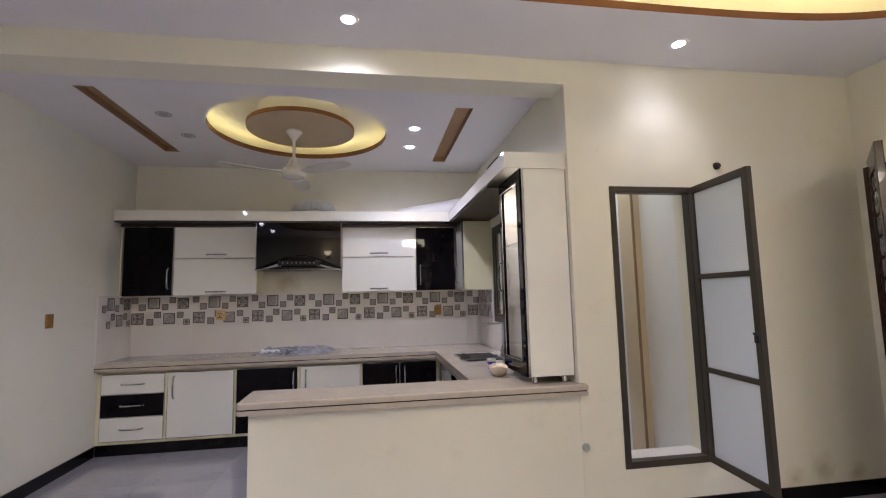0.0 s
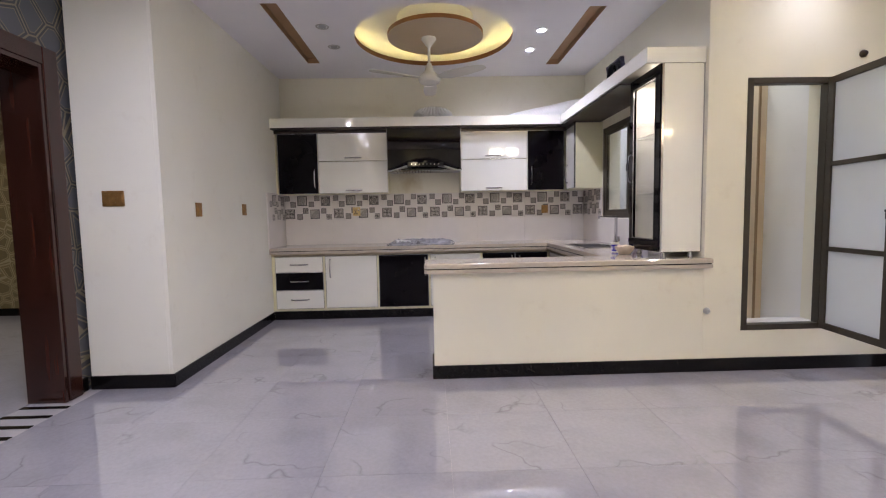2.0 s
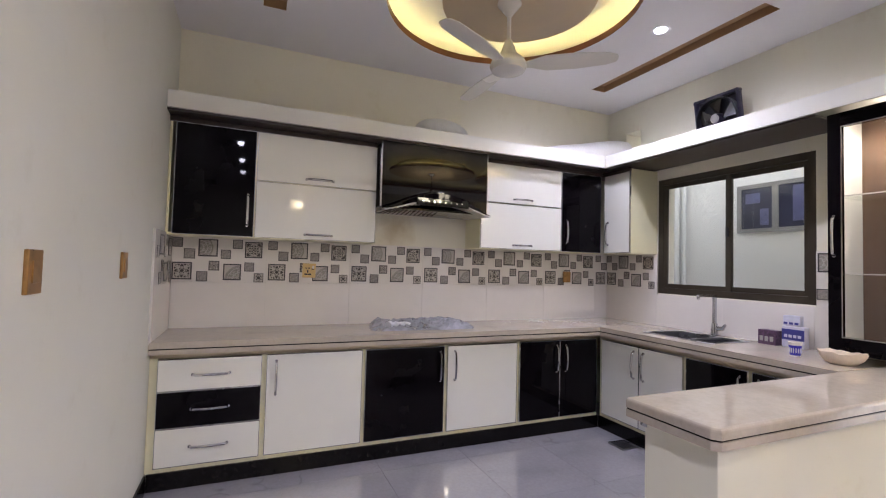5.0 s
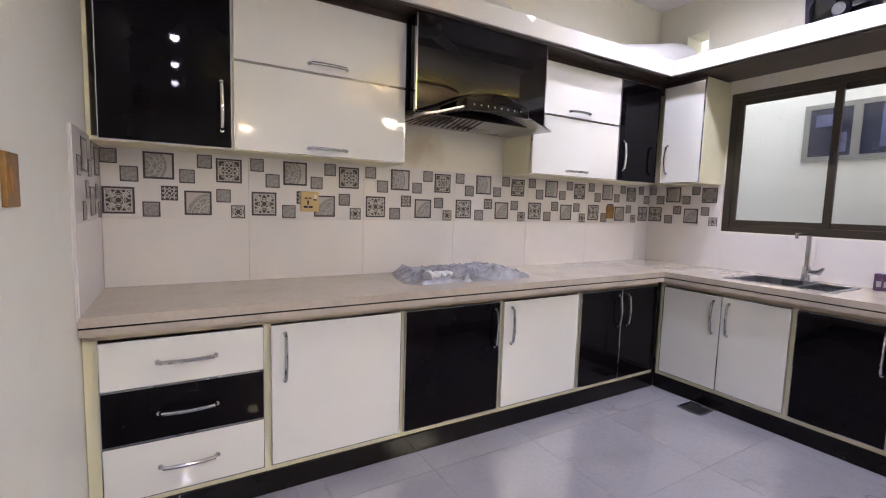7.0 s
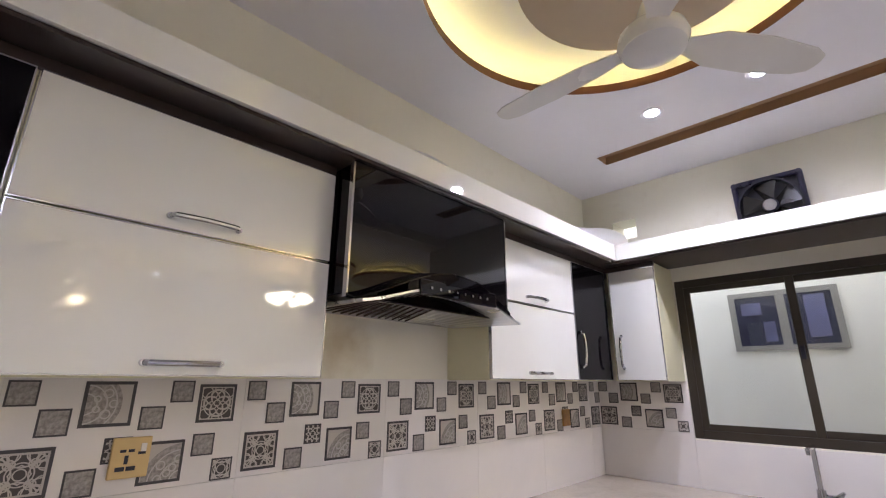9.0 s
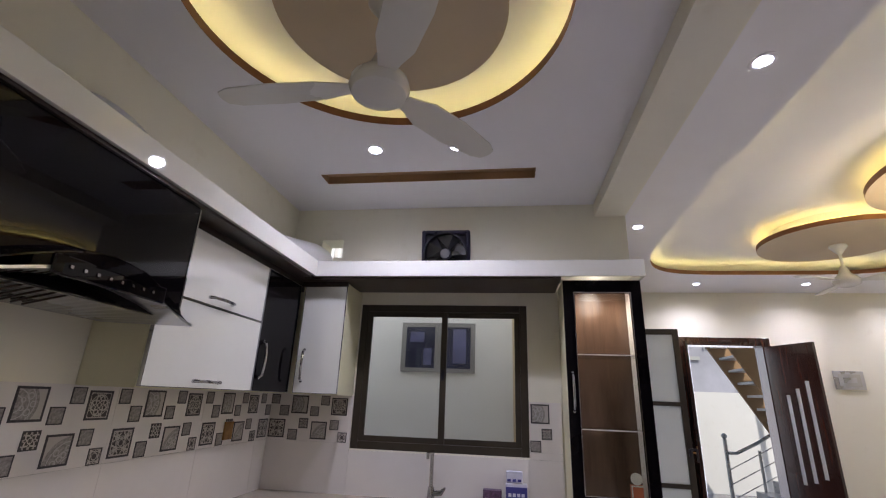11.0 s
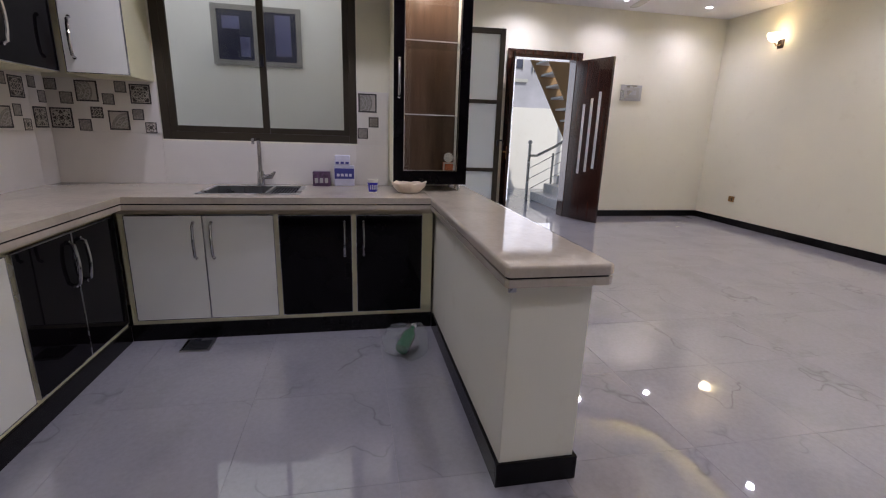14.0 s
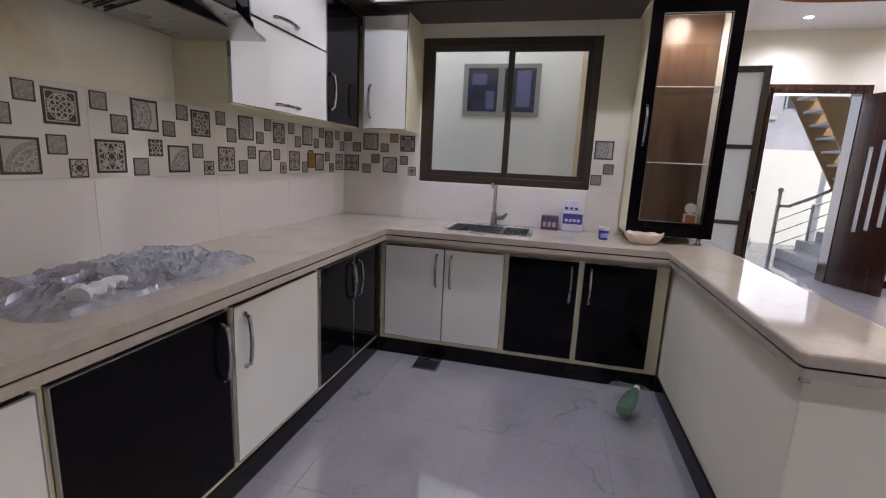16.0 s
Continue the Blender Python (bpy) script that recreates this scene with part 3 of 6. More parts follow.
# adjoining room beyond the left doorway
structure("wall_side_room", boxes((-7.7, WEST_X - 0.22, 5.95, 6.1, 0, TOP), (-7.85, -7.7, -2.3, 6.1, 0, TOP), (-7.7, WEST_X - 0.22, -2.45, -2.3, 0, TOP), (WEST_X - 0.22, LEFT_X - 0.22, 3.4, 6.1, 0, TOP)), "wallpaper_gold", "wall with gold geometric wallpaper")
structure("ceiling_side_room", boxes((-7.85, WEST_X - 0.22, -2.45, 6.1, 3.1, 3.15)), "ceiling")


def plate(bm, rect, z, hole, cx, cy, seg=96, mat=0, lip=0.05, lip_mat=1):
    """A flat ceiling inside rect with an opening whose radius by angle is hole(a), with a raised lip round it."""
    x0, x1, y0, y1 = rect
    angles = sorted([2 * math.pi * k / seg for k in range(seg)] + [math.atan2(y - cy, x - cx) % (2 * math.pi) for x in (x0, x1) for y in (y0, y1)])
    rows = []
    for a in angles:
        c, s = math.cos(a), math.sin(a)
        t = min((x1 - cx) / c if c > 1e-9 else 1e9, (x0 - cx) / c if c < -1e-9 else 1e9, (y1 - cy) / s if s > 1e-9 else 1e9, (y0 - cy) / s if s < -1e-9 else 1e9)
        r = hole(a)
        w = r + 0.03
        rows.append([bm.verts.new(p) for p in ((cx + c * t, cy + s * t, z), (cx + c * r, cy + s * r, z), (cx + c * r, cy + s * r, z + lip), (cx + c * w, cy + s * w, z + lip), (cx + c * w, cy + s * w, z + 0.02))])
    for i, a in enumerate(rows):
        b = rows[(i + 1) % len(rows)]
        for k in range(4):
            bm.faces.new((a[k], a[k + 1], b[k + 1], b[k])).material_index = lip_mat if k else mat
    return bm


def flat(bm, x0, x1, y0, y1, z, mat=0):
    bm.faces.new([bm.verts.new(p) for p in ((x0, y0, z), (x1, y0, z), (x1, y1, z), (x0, y1, z))]).material_index = mat


RING = (-0.725, 4.56, 0.83)
KY0 = NORTH_Y + 0.24
bm = bmesh.new()
S1, S2 = (-2.245, -2.10, 3.71, 5.26), (0.685, 0.84, 3.81, 5.39)
plate(bm, (S1[1], S2[0], KY0, BACK_Y), KC, lambda a: RING[2], RING[0], RING[1])
flat(bm, LEFT_X, S1[0], KY0, BACK_Y, KC)
flat(bm, S2[1], WALL_X, KY0, BACK_Y, KC)
for s in (S1, S2):
    flat(bm, s[0], s[1], KY0, s[2], KC)
    flat(bm, s[0], s[1], s[3], BACK_Y, KC)
    box(bm, s[0], s[1], s[2], s[3], KC + 0.06, KC + 0.08, mat=2)
    for q in ((s[0] - 0.01, s[0], s[2], s[3]), (s[1], s[1] + 0.01, s[2], s[3]), (s[0], s[1], s[2] - 0.01, s[2]), (s[0], s[1], s[3], s[3] + 0.01)):
        box(bm, *q, KC + 0.002, KC + 0.08, mat=2)
box(bm, LEFT_X, WALL_X, KY0, BACK_Y, KC + 0.19, KC + 0.25)
structure("ceiling_kitchen", bm, ["ceiling", "brown_edge", "strip_brown"], "white false ceiling with a round lit recess and brown slots")

TRAY = (0.85, 0.76, 2.95, 1.70, 5.0)


def tray_radius(a, off=0.0):
    n = TRAY[4]
    return 1.0 / ((abs(math.cos(a)) / (TRAY[2] + off)) ** n + (abs(math.sin(a)) / (TRAY[3] + off)) ** n) ** (1 / n)


bm = bmesh.new()
plate(bm, (WEST_X, EAST_X, SOUTH_Y, NORTH_Y), LC, tray_radius, TRAY[0], TRAY[1], 160)
box(bm, WEST_X, EAST_X, SOUTH_Y, NORTH_Y, LC + 0.18, LC + 0.28)
structure("ceiling_living", bm, ["ceiling", "brown_edge"], "white false ceiling with a large lit tray")


def led_loop(name, f, cx, cy, z, mat, seg=96, r=0.006):
    bm = bmesh.new()
    pts = [(cx + math.cos(a) * f(a), cy + math.sin(a) * f(a), z) for a in [2 * math.pi * k / seg for k in range(seg + 1)]]
    return tagged(part(name, tube(bm, pts, r, 6, cap=False), mat, None), kind="structure")


led_loop("led_strip_kitchen", lambda a: RING[2] + 0.055, RING[0], RING[1], KC + 0.045, "led")
led_loop("led_strip_tray", lambda a: tray_radius(a, 0.055), TRAY[0], TRAY[1], LC + 0.045, "led", 160)


def disc(name, cx, cy, rx, ry, z0, z1, top, label, lit):
    root = thing(name, (cx, cy, z0), label, "ceiling disc")
    bm = bmesh.new()
    seg = 80
    lo = [bm.verts.new((cx + rx * math.cos(2 * math.pi * k / seg), cy + ry * math.sin(2 * math.pi * k / seg), z0)) for k in range(seg)]
    hi = [bm.verts.new((v.co.x, v.co.y, z1)) for v in lo]
    bm.faces.new(lo)
    bm.faces.new(hi[::-1])
    for k in range(seg):
        bm.faces.new((lo[k], lo[(k + 1) % seg], hi[(k + 1) % seg], hi[k])).material_index = 1
    part("panel", bm, ["tan", "brown_edge"], root)
    part("hanger", xform(lathe(bmesh.new(), (0, 0, 0), [(0, 0), (0.80, 0), (0.80, 1), (0, 1)], 64), Matrix.Translation((cx, cy, z1)) @ Matrix.Diagonal((rx, ry, top - z1, 1))), "ceiling", root)
    if lit:
        bm = bmesh.new()
        tube(bm, [(cx + (rx - 0.05) * math.cos(2 * math.pi * k / seg), cy + (ry - 0.05) * math.sin(2 * math.pi * k / seg), z1 + 0.012) for k in range(seg + 1)], 0.006, 6, cap=False)
        part("led_strip", bm, "led_soft", root)
    return root


disc("ceiling_disc", -0.71, 4.50, 0.50, 0.50, KC - 0.005, KC + 0.035, KC + 0.19, "round tan ceiling disc with brown edge above the kitchen fan", False)
disc("ceiling_disc", 1.0, 0.62, 0.86, 0.70, LC + 0.02, LC + 0.07, LC + 0.18, "large oval tan ceiling disc lit from behind above the chandelier", True)
disc("ceiling_disc", 2.66, 0.70, 0.66, 0.66, LC + 0.02, LC + 0.07, LC + 0.18, "round tan ceiling disc lit from behind above the living room fan", True)


# skirting
def skirting(name, *specs):
    return structure(name, boxes(*specs, bev=0.002), "black_skirting", "black polished stone skirting")


H = 0.105
skirting("baseboard", (LEFT_X, LEFT_X + 0.014, 3.04, 5.262, 0.001, H), (-3.42, LEFT_X + 0.014, 3.036, 3.05, 0.001, H), (WEST_X, WEST_X + 0.014, 2.96, 3.036, 0.001, H))
skirting("baseboard", (-0.804, WALL_X, NORTH_Y - 0.014, NORTH_Y, 0.001, H), (-0.804, -0.79, NORTH_Y, 3.389, 0.001, H), (-0.79, 0.69, 3.375, 3.389, 0.001, H))
skirting("baseboard", (WALL_X, 3.78, NORTH_Y - 0.014, NORTH_Y, 0.001, H), (3.766, 3.78, 2.95, NORTH_Y - 0.014, 0.001, H))
skirting("baseboard", (EAST_X - 0.014, EAST_X, SOUTH_Y, 0.36, 0.001, H), (WEST_X, EAST_X - 0.014, SOUTH_Y, SOUTH_Y + 0.014, 0.001, H), (EAST_X - 0.014, EAST_X, 1.62, 2.55, 0.001, H))
skirting("baseboard", (-7.7, WEST_X - 0.22, 5.936, 5.95, 0.001, H))
skirting("toe_kick", (LEFT_X + 0.014, 0.695, 5.262, 5.29, 0.001, 0.107), (0.695, 0.715, 3.389, 5.262, 0.001, 0.107))

# ---------------------------------------------------------------- kitchen cabinets
BACK_RUN = Matrix.Translation((0, 5.273, 0))
SIDE_RUN = Matrix.Translation((0.705, 0, 0)) @ Matrix.Rotation(radians(-90), 4, "Z")
# side run: local x = -y


def handle(name, m, parent, x, z, length, vertical):
    a, b = ((x, 0, z - length / 2), (x, 0, z + length / 2)) if vertical else ((x - length / 2, 0, z), (x + length / 2, 0, z))
    bm = bmesh.new()
    tube(bm, arch(a, b, (0, -0.034, 0)), 0.0085, 8)
    for p in (a, b):
        lathe_m = Matrix.Translation(p) @ Matrix.Rotation(radians(90), 4, "X")
        sub = bmesh.new()
        lathe(sub, (0, 0, 0), [(0, 0.010), (0.009, 0.010), (0.010, 0.0), (0, 0)], 12)
        xform(sub, lathe_m)
        tmp = bpy.data.meshes.new("tmp")
        sub.to_mesh(tmp)
        bm.from_mesh(tmp)
        sub.free()
        bpy.data.meshes.remove(tmp)
    return part(name, xform(bm, m @ Matrix.Translation((0, -0.02, 0))), "chrome", parent, "chrome bow handle", smooth=True)


def leaf(m, parent, x0, x1, z0, z1, mat, hx, hz, hl=0.21, vert=True, name="door", label=""):
    """A cabinet front with its metal edge strip and handle; it stands 20 mm proud of the frame."""
    bm = boxes((x0 + 0.003, x1 - 0.003, -0.020, -0.001, z0 + 0.003, z1 - 0.003), bev=0.0015)
    d = part(name, xform(bm, m), mat, parent, label)
    e = 0.003
    bm = boxes((x0, x1, -0.0215, -0.004, z0, z0 + e), (x0, x1, -0.0215, -0.004, z1 - e, z1), (x0, x0 + e, -0.0215, -0.004, z0 + e, z1 - e), (x1 - e, x1, -0.0215, -0.004, z0 + e, z1 - e))
    part("edge_trim", xform(bm, m), "chrome" if mat != "black_gloss" else "steel", d)
    handle("handle", m, d, hx, hz, hl, vert)
    return d


def base_cabinet(m, x0, x1, doors, label, group="base cabinets", drawers=False):
    """doors: (x0, x1, material, handle x). Cream carcass with a front frame."""
    root = thing("base_cabinet", m @ Vector(((x0 + x1) / 2, 0.02, 0.108)), label, "cabinet", group)
    D, Z0, Z1 = 0.54, 0.108, 0.834
    bm = boxes((x0, x0 + 0.018, 0.018, D, Z0, Z1), (x1 - 0.018, x1, 0.018, D, Z0, Z1), (x0 + 0.018, x1 - 0.018, 0.018, D, Z0, Z0 + 0.018), (x0 + 0.018, x1 - 0.018, D - 0.012, D, Z0 + 0.018, Z1))
    part("body", xform(bm, m), "cream_board", root)
    xs = [x0] + [v for d in doors for v in d[:2]] + [x1]
    bm = boxes((x0, x1, 0, 0.018, Z0, 0.138), (x0, x1, 0, 0.018, 0.815, 0.834))
    for a, b in zip(xs[0::2], xs[1::2]):
        if b - a > 0.004:
            box(bm, a, b, 0, 0.018, 0.138, 0.815)
    part("face_frame", xform(bm, m), "cream_board", root)
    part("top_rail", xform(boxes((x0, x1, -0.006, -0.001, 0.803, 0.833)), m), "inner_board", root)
    if drawers:
        a, b = doors[0][:2]
        for i, (lo, hi, mat) in enumerate(((0.60, 0.795, "white_gloss"), (0.375, 0.597, "black_gloss"), (0.14, 0.372, "white_gloss"))):
            leaf(m, root, a, b, lo, hi, mat, (a + b) / 2, (lo + hi) / 2, 0.21, False, "drawer", "black drawer front" if i == 1 else "white drawer front")
    else:
        for a, b, mat, hx in doors:
            leaf(m, root, a, b, 0.14, 0.797, mat, hx, 0.645, 0.22)
    return root


base_cabinet(BACK_RUN, LEFT_X + 0.002, -2.145, [(-2.752, -2.160, "", 0)], "cream drawer unit with white and black glossy fronts and chrome handles", drawers=True)
base_cabinet(BACK_RUN, -2.145, -1.475, [(-2.130, -1.487, "white_gloss", -2.07)], "cream base cabinet with one white glossy door")
base_cabinet(BACK_RUN, -1.475, -0.83, [(-1.462, -0.842, "black_gloss", -0.88)], "cream base cabinet with one black glossy door")
base_cabinet(BACK_RUN, -0.83, -0.168, [(-0.815, -0.183, "white_gloss", -0.755)], "cream base cabinet with one white glossy door under the hob")
base_cabinet(BACK_RUN, -0.168, 0.684, [(-0.155, 0.254, "black_gloss", 0.215), (0.256, 0.665, "black_gloss", 0.31)], "corner base cabinet with two black glossy doors")
base_cabinet(SIDE_RUN, -5.252, -4.377, [(-5.215, -4.795, "white_gloss", -4.845), (-4.793, -4.390, "white_gloss", -4.745)], "sink base cabinet with two white glossy doors")
base_cabinet(SIDE_RUN, -4.377, -3.905, [(-4.362, -3.920, "black_gloss", -3.965)], "cream base cabinet with one black glossy door")
base_cabinet(SIDE_RUN, -3.905, -3.393, [(-3.892, -3.465, "black_gloss", -3.845)], "cream base cabinet with one black glossy door beside the peninsula")

UP = Matrix.Translation((0, 5.573, 0))
UP_SIDE = Matrix.Translation((1.008, 0, 0)) @ Matrix.Rotation(radians(-90), 4, "Z")
UZ0, UZ1 = 1.585, 2.385


def wall_cabinet(m, x0, x1, fronts, label, depth=0.284):
    root = thing("wall_cabinet", m @ Vector(((x0 + x1) / 2, depth, UZ0)), label, "cabinet", "wall cabinets")
    for nm, q in (("side_panel", (x0, x0 + 0.016, 0, depth, UZ0, UZ1)), ("side_panel", (x1 - 0.016, x1, 0, depth, UZ0, UZ1)), ("bottom_panel", (x0 + 0.016, x1 - 0.016, 0, depth, UZ0, UZ0 + 0.016)), ("top_panel", (x0 + 0.016, x1 - 0.016, 0, depth, UZ1 - 0.016, UZ1)), ("back_panel", (x0 + 0.016, x1 - 0.016, depth - 0.01, depth, UZ0 + 0.016, UZ1 - 0.016))):
        part(nm, xform(boxes(q), m), "cream_board", root)
    for a, b, lo, hi, mat, hx, hz, vert in fronts:
        leaf(m, root, a, b, lo, hi, mat, hx, hz, 0.20 if not vert else 0.22, vert)
    return root


wall_cabinet(UP, -2.797, -2.243, [(-2.757, -2.247, 1.59, 2.36, "black_gloss", -2.29, 1.78, True)], "tall black glossy wall cabinet with a chrome handle")
wall_cabinet(UP, -2.241, -1.345, [(-2.238, -1.347, 2.005, 2.36, "white_gloss", -1.79, 2.045, False), (-2.238, -1.347, 1.59, 2.000, "white_gloss", -1.79, 1.625, False)], "wide wall cabinet with two stacked white lift-up doors")
wall_cabinet(UP, -0.395, 0.480, [(-0.392, 0.478, 2.005, 2.36, "white_gloss", 0.04, 2.045, False), (-0.392, 0.478, 1.59, 2.000, "white_gloss", 0.04, 1.625, False)], "wide wall cabinet with two stacked white lift-up doors beside the hood")
wall_cabinet(UP, 0.482, 0.968, [(0.485, 0.965, 1.59, 2.36, "black_gloss", 0.535, 1.78, True)], "narrow black glossy wall cabinet in the corner")
wall_cabinet(UP_SIDE, -5.55, -5.20, [(-5.53, -5.203, 1.59, 2.36, "white_gloss", -5.475, 1.78, True)], "narrow white wall cabinet beside the window", 0.33)

# shelf over the cabinets
root = thing("top_shelf", (-0.7, 5.6, 2.40), "long white glossy shelf running over the wall cabinets and window", "shelf")
bm = boxes((LEFT_X + 0.002, 0.878, 5.41, 5.43, 2.413, 2.528), (0.878, 0.898, 3.10, 5.43, 2.413, 2.528), (0.898, WALL_X - 0.003, 3.10, 3.12, 2.413, 2.528), bev=0.002)
part("fascia", bm, "white_gloss", root, "white glossy fascia")
part("board", boxes((LEFT_X + 0.002, WALL_X - 0.003, 5.43, BACK_Y - 0.002, 2.475, 2.495), (0.898, WALL_X - 0.003, 3.12, 5.43, 2.475, 2.495)), "white_gloss", root)
part("soffit", boxes((LEFT_X + 0.002, WALL_X - 0.003, 5.43, BACK_Y - 0.002, 2.398, 2.412), (0.898, WALL_X - 0.003, 3.65, 5.43, 2.398, 2.412)), "dark_under", root, "dark brown underside")

# dark strips paint the shade in the gap between door tops and fascia
for q in ((LEFT_X + 0.002, -1.345, 5.556, 5.572), (-0.396, 1.005, 5.556, 5.572), (0.989, 1.005, 5.20, 5.556)):
    part("valance", boxes((*q, 2.362, 2.397)), "dark_under", root, "dark strip painted as the shaded gap over the cabinet doors")

# cooker hood
root = thing("cooker_hood", (-0.87, 5.70, 1.86), "black curved glass cooker hood with a tall black glossy front panel", "cooker hood")
HY = 5.445
part("panel", boxes((-1.333, -0.402, HY, HY + 0.018, 1.865, 2.397), bev=0.002), "hood_gloss", root, "tall black glossy panel")
for x in (-1.341, -0.402):
    part("side_trim", boxes((x, x + 0.008, HY - 0.003, HY + 0.02, 1.865, 2.387)), "chrome", root, "chrome edge strip")
part("side_box", boxes((-1.335, -1.318, HY + 0.02, BACK_Y - 0.003, 1.885, 2.387), (-0.418, -0.401, HY + 0.02, BACK_Y - 0.003, 1.885, 2.387), (-1.318, -0.418, 5.60, BACK_Y - 0.003, 1.92, 2.387)), "black_gloss", root, "black glossy sides")


def hood_arc(x):
    s = max(0.0, min(1.0, (x + 1.34) / 0.95))
    return 1.872 + 0.145 * math.sin(math.pi * s) ** 1.3


bm = bmesh.new()
rows = []
for k in range(33):
    x = -1.34 + 0.95 * k / 32
    z, bow = hood_arc(x), 0.06 * math.sin(math.pi * k / 32)
    rows.append([bm.verts.new(p) for p in ((x, 5.39 - bow, z - 0.02), (x, HY - 0.002, z), (x, HY - 0.002, z + 0.006), (x, 5.39 - bow, z - 0.014))])
for a, b in zip(rows, rows[1:]):
    for k in range(4):
        bm.faces.new((a[k], a[(k + 1) % 4], b[(k + 1) % 4], b[k]))
bm.faces.new(rows[0])
bm.faces.new(rows[-1][::-1])
part("canopy", bm, "hood_gloss", root, "curved black glass canopy", smooth=True)


def hood_under(x):
    s = (x + 1.33) / 0.93
    return hood_arc(x) - 0.024 - 0.045 * math.sin(math.pi * max(0.0, min(1.0, s)))


for nm, xa, xb, yf, mat, text, upper in (("body", -1.13, -0.50, 5.352, "black_gloss", "curved black control housing", True), ("filter", -1.325, -0.405, 5.362, "steel", "curved brushed steel filter cover", False)):
    bm = bmesh.new()
    rows = []
    for k in range(25):
        x = xa + (xb - xa) * k / 24
        y, lo, hi = yf - 0.02 * math.sin(math.pi * k / 24), hood_under(x), hood_arc(x) - 0.022
        back = 5.44 if upper else 5.80
        pts = ((x, y, lo + 0.002), (x, y, hi), (x, back, hi + 0.004), (x, back, lo + 0.002)) if upper else ((x, y, lo - 0.010), (x, y, lo), (x, back, 1.870), (x, back, 1.855))
        rows.append([bm.verts.new(p) for p in pts])
    for a, b in zip(rows, rows[1:]):
        for k in range(4):
            bm.faces.new((a[k], a[(k + 1) % 4], b[(k + 1) % 4], b[k]))
    bm.faces.new(rows[0])
    bm.faces.new(rows[-1][::-1])
    part(nm, bm, mat, root, text)
for i in range(13):
    x = -1.27 + i * 0.040
    z = hood_under(x) - 0.011
    part("filter_slat", tube(bmesh.new(), [(x, 5.40, z - (z - 1.854) * 0.08), (x, 5.76, 1.856)], 0.0045, 6), "dark_metal", root)
part("control_panel", boxes((-1.08, -0.62, 5.336, 5.348, 1.893, 1.958), bev=0.006), "hood_gloss", root)
for i in range(8):
    part("button", boxes((-1.03 + i * 0.048, -1.02 + i * 0.048, 5.332, 5.3358, 1.92, 1.93)), "chrome", root)

# ---------------------------------------------------------------- worktop and sink
LIFT = 0.01  # the worktop is 0.91 high; what stands on it is modelled on 0.90
root = thing("worktop", (-0.7, 5.5, 0.82), "beige marble worktop with a dark inlay line round its edge", "worktop")
SX0, SX1, SY0, SY1 = 0.80, 1.20, 4.25, 4.84
bm = boxes((LEFT_X + 0.002, WALL_X - 0.013, 5.20, BACK_Y - 0.013, 0.872, 0.91),
           (0.65, SX0, SY1, 5.20, 0.872, 0.91), (SX0, WALL_X - 0.013, SY1, 5.20, 0.872, 0.91),
           (0.65, SX0, SY0, SY1, 0.872, 0.91), (SX1, WALL_X - 0.013, SY0, SY1, 0.872, 0.91),
           (0.65, WALL_X - 0.013, 3.42, SY0, 0.872, 0.91))
bmesh.ops.remove_doubles(bm, verts=bm.verts[:], dist=1e-5)


def outline_slab(bm, pts, z0, z1, bev=0.0, mat=0):
    lo = [bm.verts.new((x, y, z0)) for x, y in pts]
    hi = [bm.verts.new((x, y, z1)) for x, y in pts]
    fs = [bm.faces.new(lo[::-1]), bm.faces.new(hi)]
    for k in range(len(pts)):
        fs.append(bm.faces.new((lo[k], lo[(k + 1) % len(pts)], hi[(k + 1) % len(pts)], hi[k])))
    for f in fs:
        f.material_index = mat
    if bev:
        bmesh.ops.bevel(bm, geom=list(fs[1].edges), offset=bev, segments=3, profile=0.5, affect="EDGES")


PEN = [(-0.855, 3.05), (-0.835, 3.025), (1.385, 3.025), (1.385, NORTH_Y - 0.001), (WALL_X - 0.004, NORTH_Y - 0.001), (WALL_X - 0.004, 3.42), (-0.838, 3.42), (-0.855, 3.41)]
outline_slab(bm, PEN, 0.872, 0.91, 0.013)
part("slab", bm, "counter", root)


def rim(z0, z1, inset):
    i = inset
    b = boxes((LEFT_X + 0.002, 0.65 + i, 5.20 + i, 5.25, z0, z1), (0.65 + i, 0.685, 3.42 - i, 5.20 + i, z0, z1))
    outline_slab(b, [(-0.855 + i, 3.05), (-0.835 + i, 3.025 + i), (1.385 - i, 3.025 + i), (1.385 - i, NORTH_Y - 0.001), (-0.79, NORTH_Y - 0.001), (-0.79, 3.377), (0.65 + i, 3.377), (0.65 + i, 3.42 - i), (-0.838 + i, 3.42 - i), (-0.855 + i, 3.41)], z0, z1)
    return b


part("inlay", rim(0.864, 0.872, 0.007), "black_skirting", root, "thin dark inlay line")
part("edge_strip", rim(0.836, 0.864, 0.001), "counter", root, "rounded lower edge strip")

root = thing("kitchen_sink", (1.0, 4.55, 0.88), "stainless steel sink with a dark draining basket set in the worktop", "sink")
root.location.z += LIFT
for y0, y1, dep in ((4.46, 4.82, 0.16), (4.27, 4.44, 0.12)):
    bm = bmesh.new()
    box(bm, SX0 + 0.02, SX1 - 0.02, y0, y1, 0.90 - dep - 0.004, 0.90 - dep)
    for q in ((SX0 + 0.016, SX0 + 0.02, y0, y1), (SX1 - 0.02, SX1 - 0.016, y0, y1), (SX0 + 0.02, SX1 - 0.02, y0 - 0.004, y0), (SX0 + 0.02, SX1 - 0.02, y1, y1 + 0.004)):
        box(bm, *q, 0.90 - dep, 0.899)
    part("bowl", bm, "steel", root)
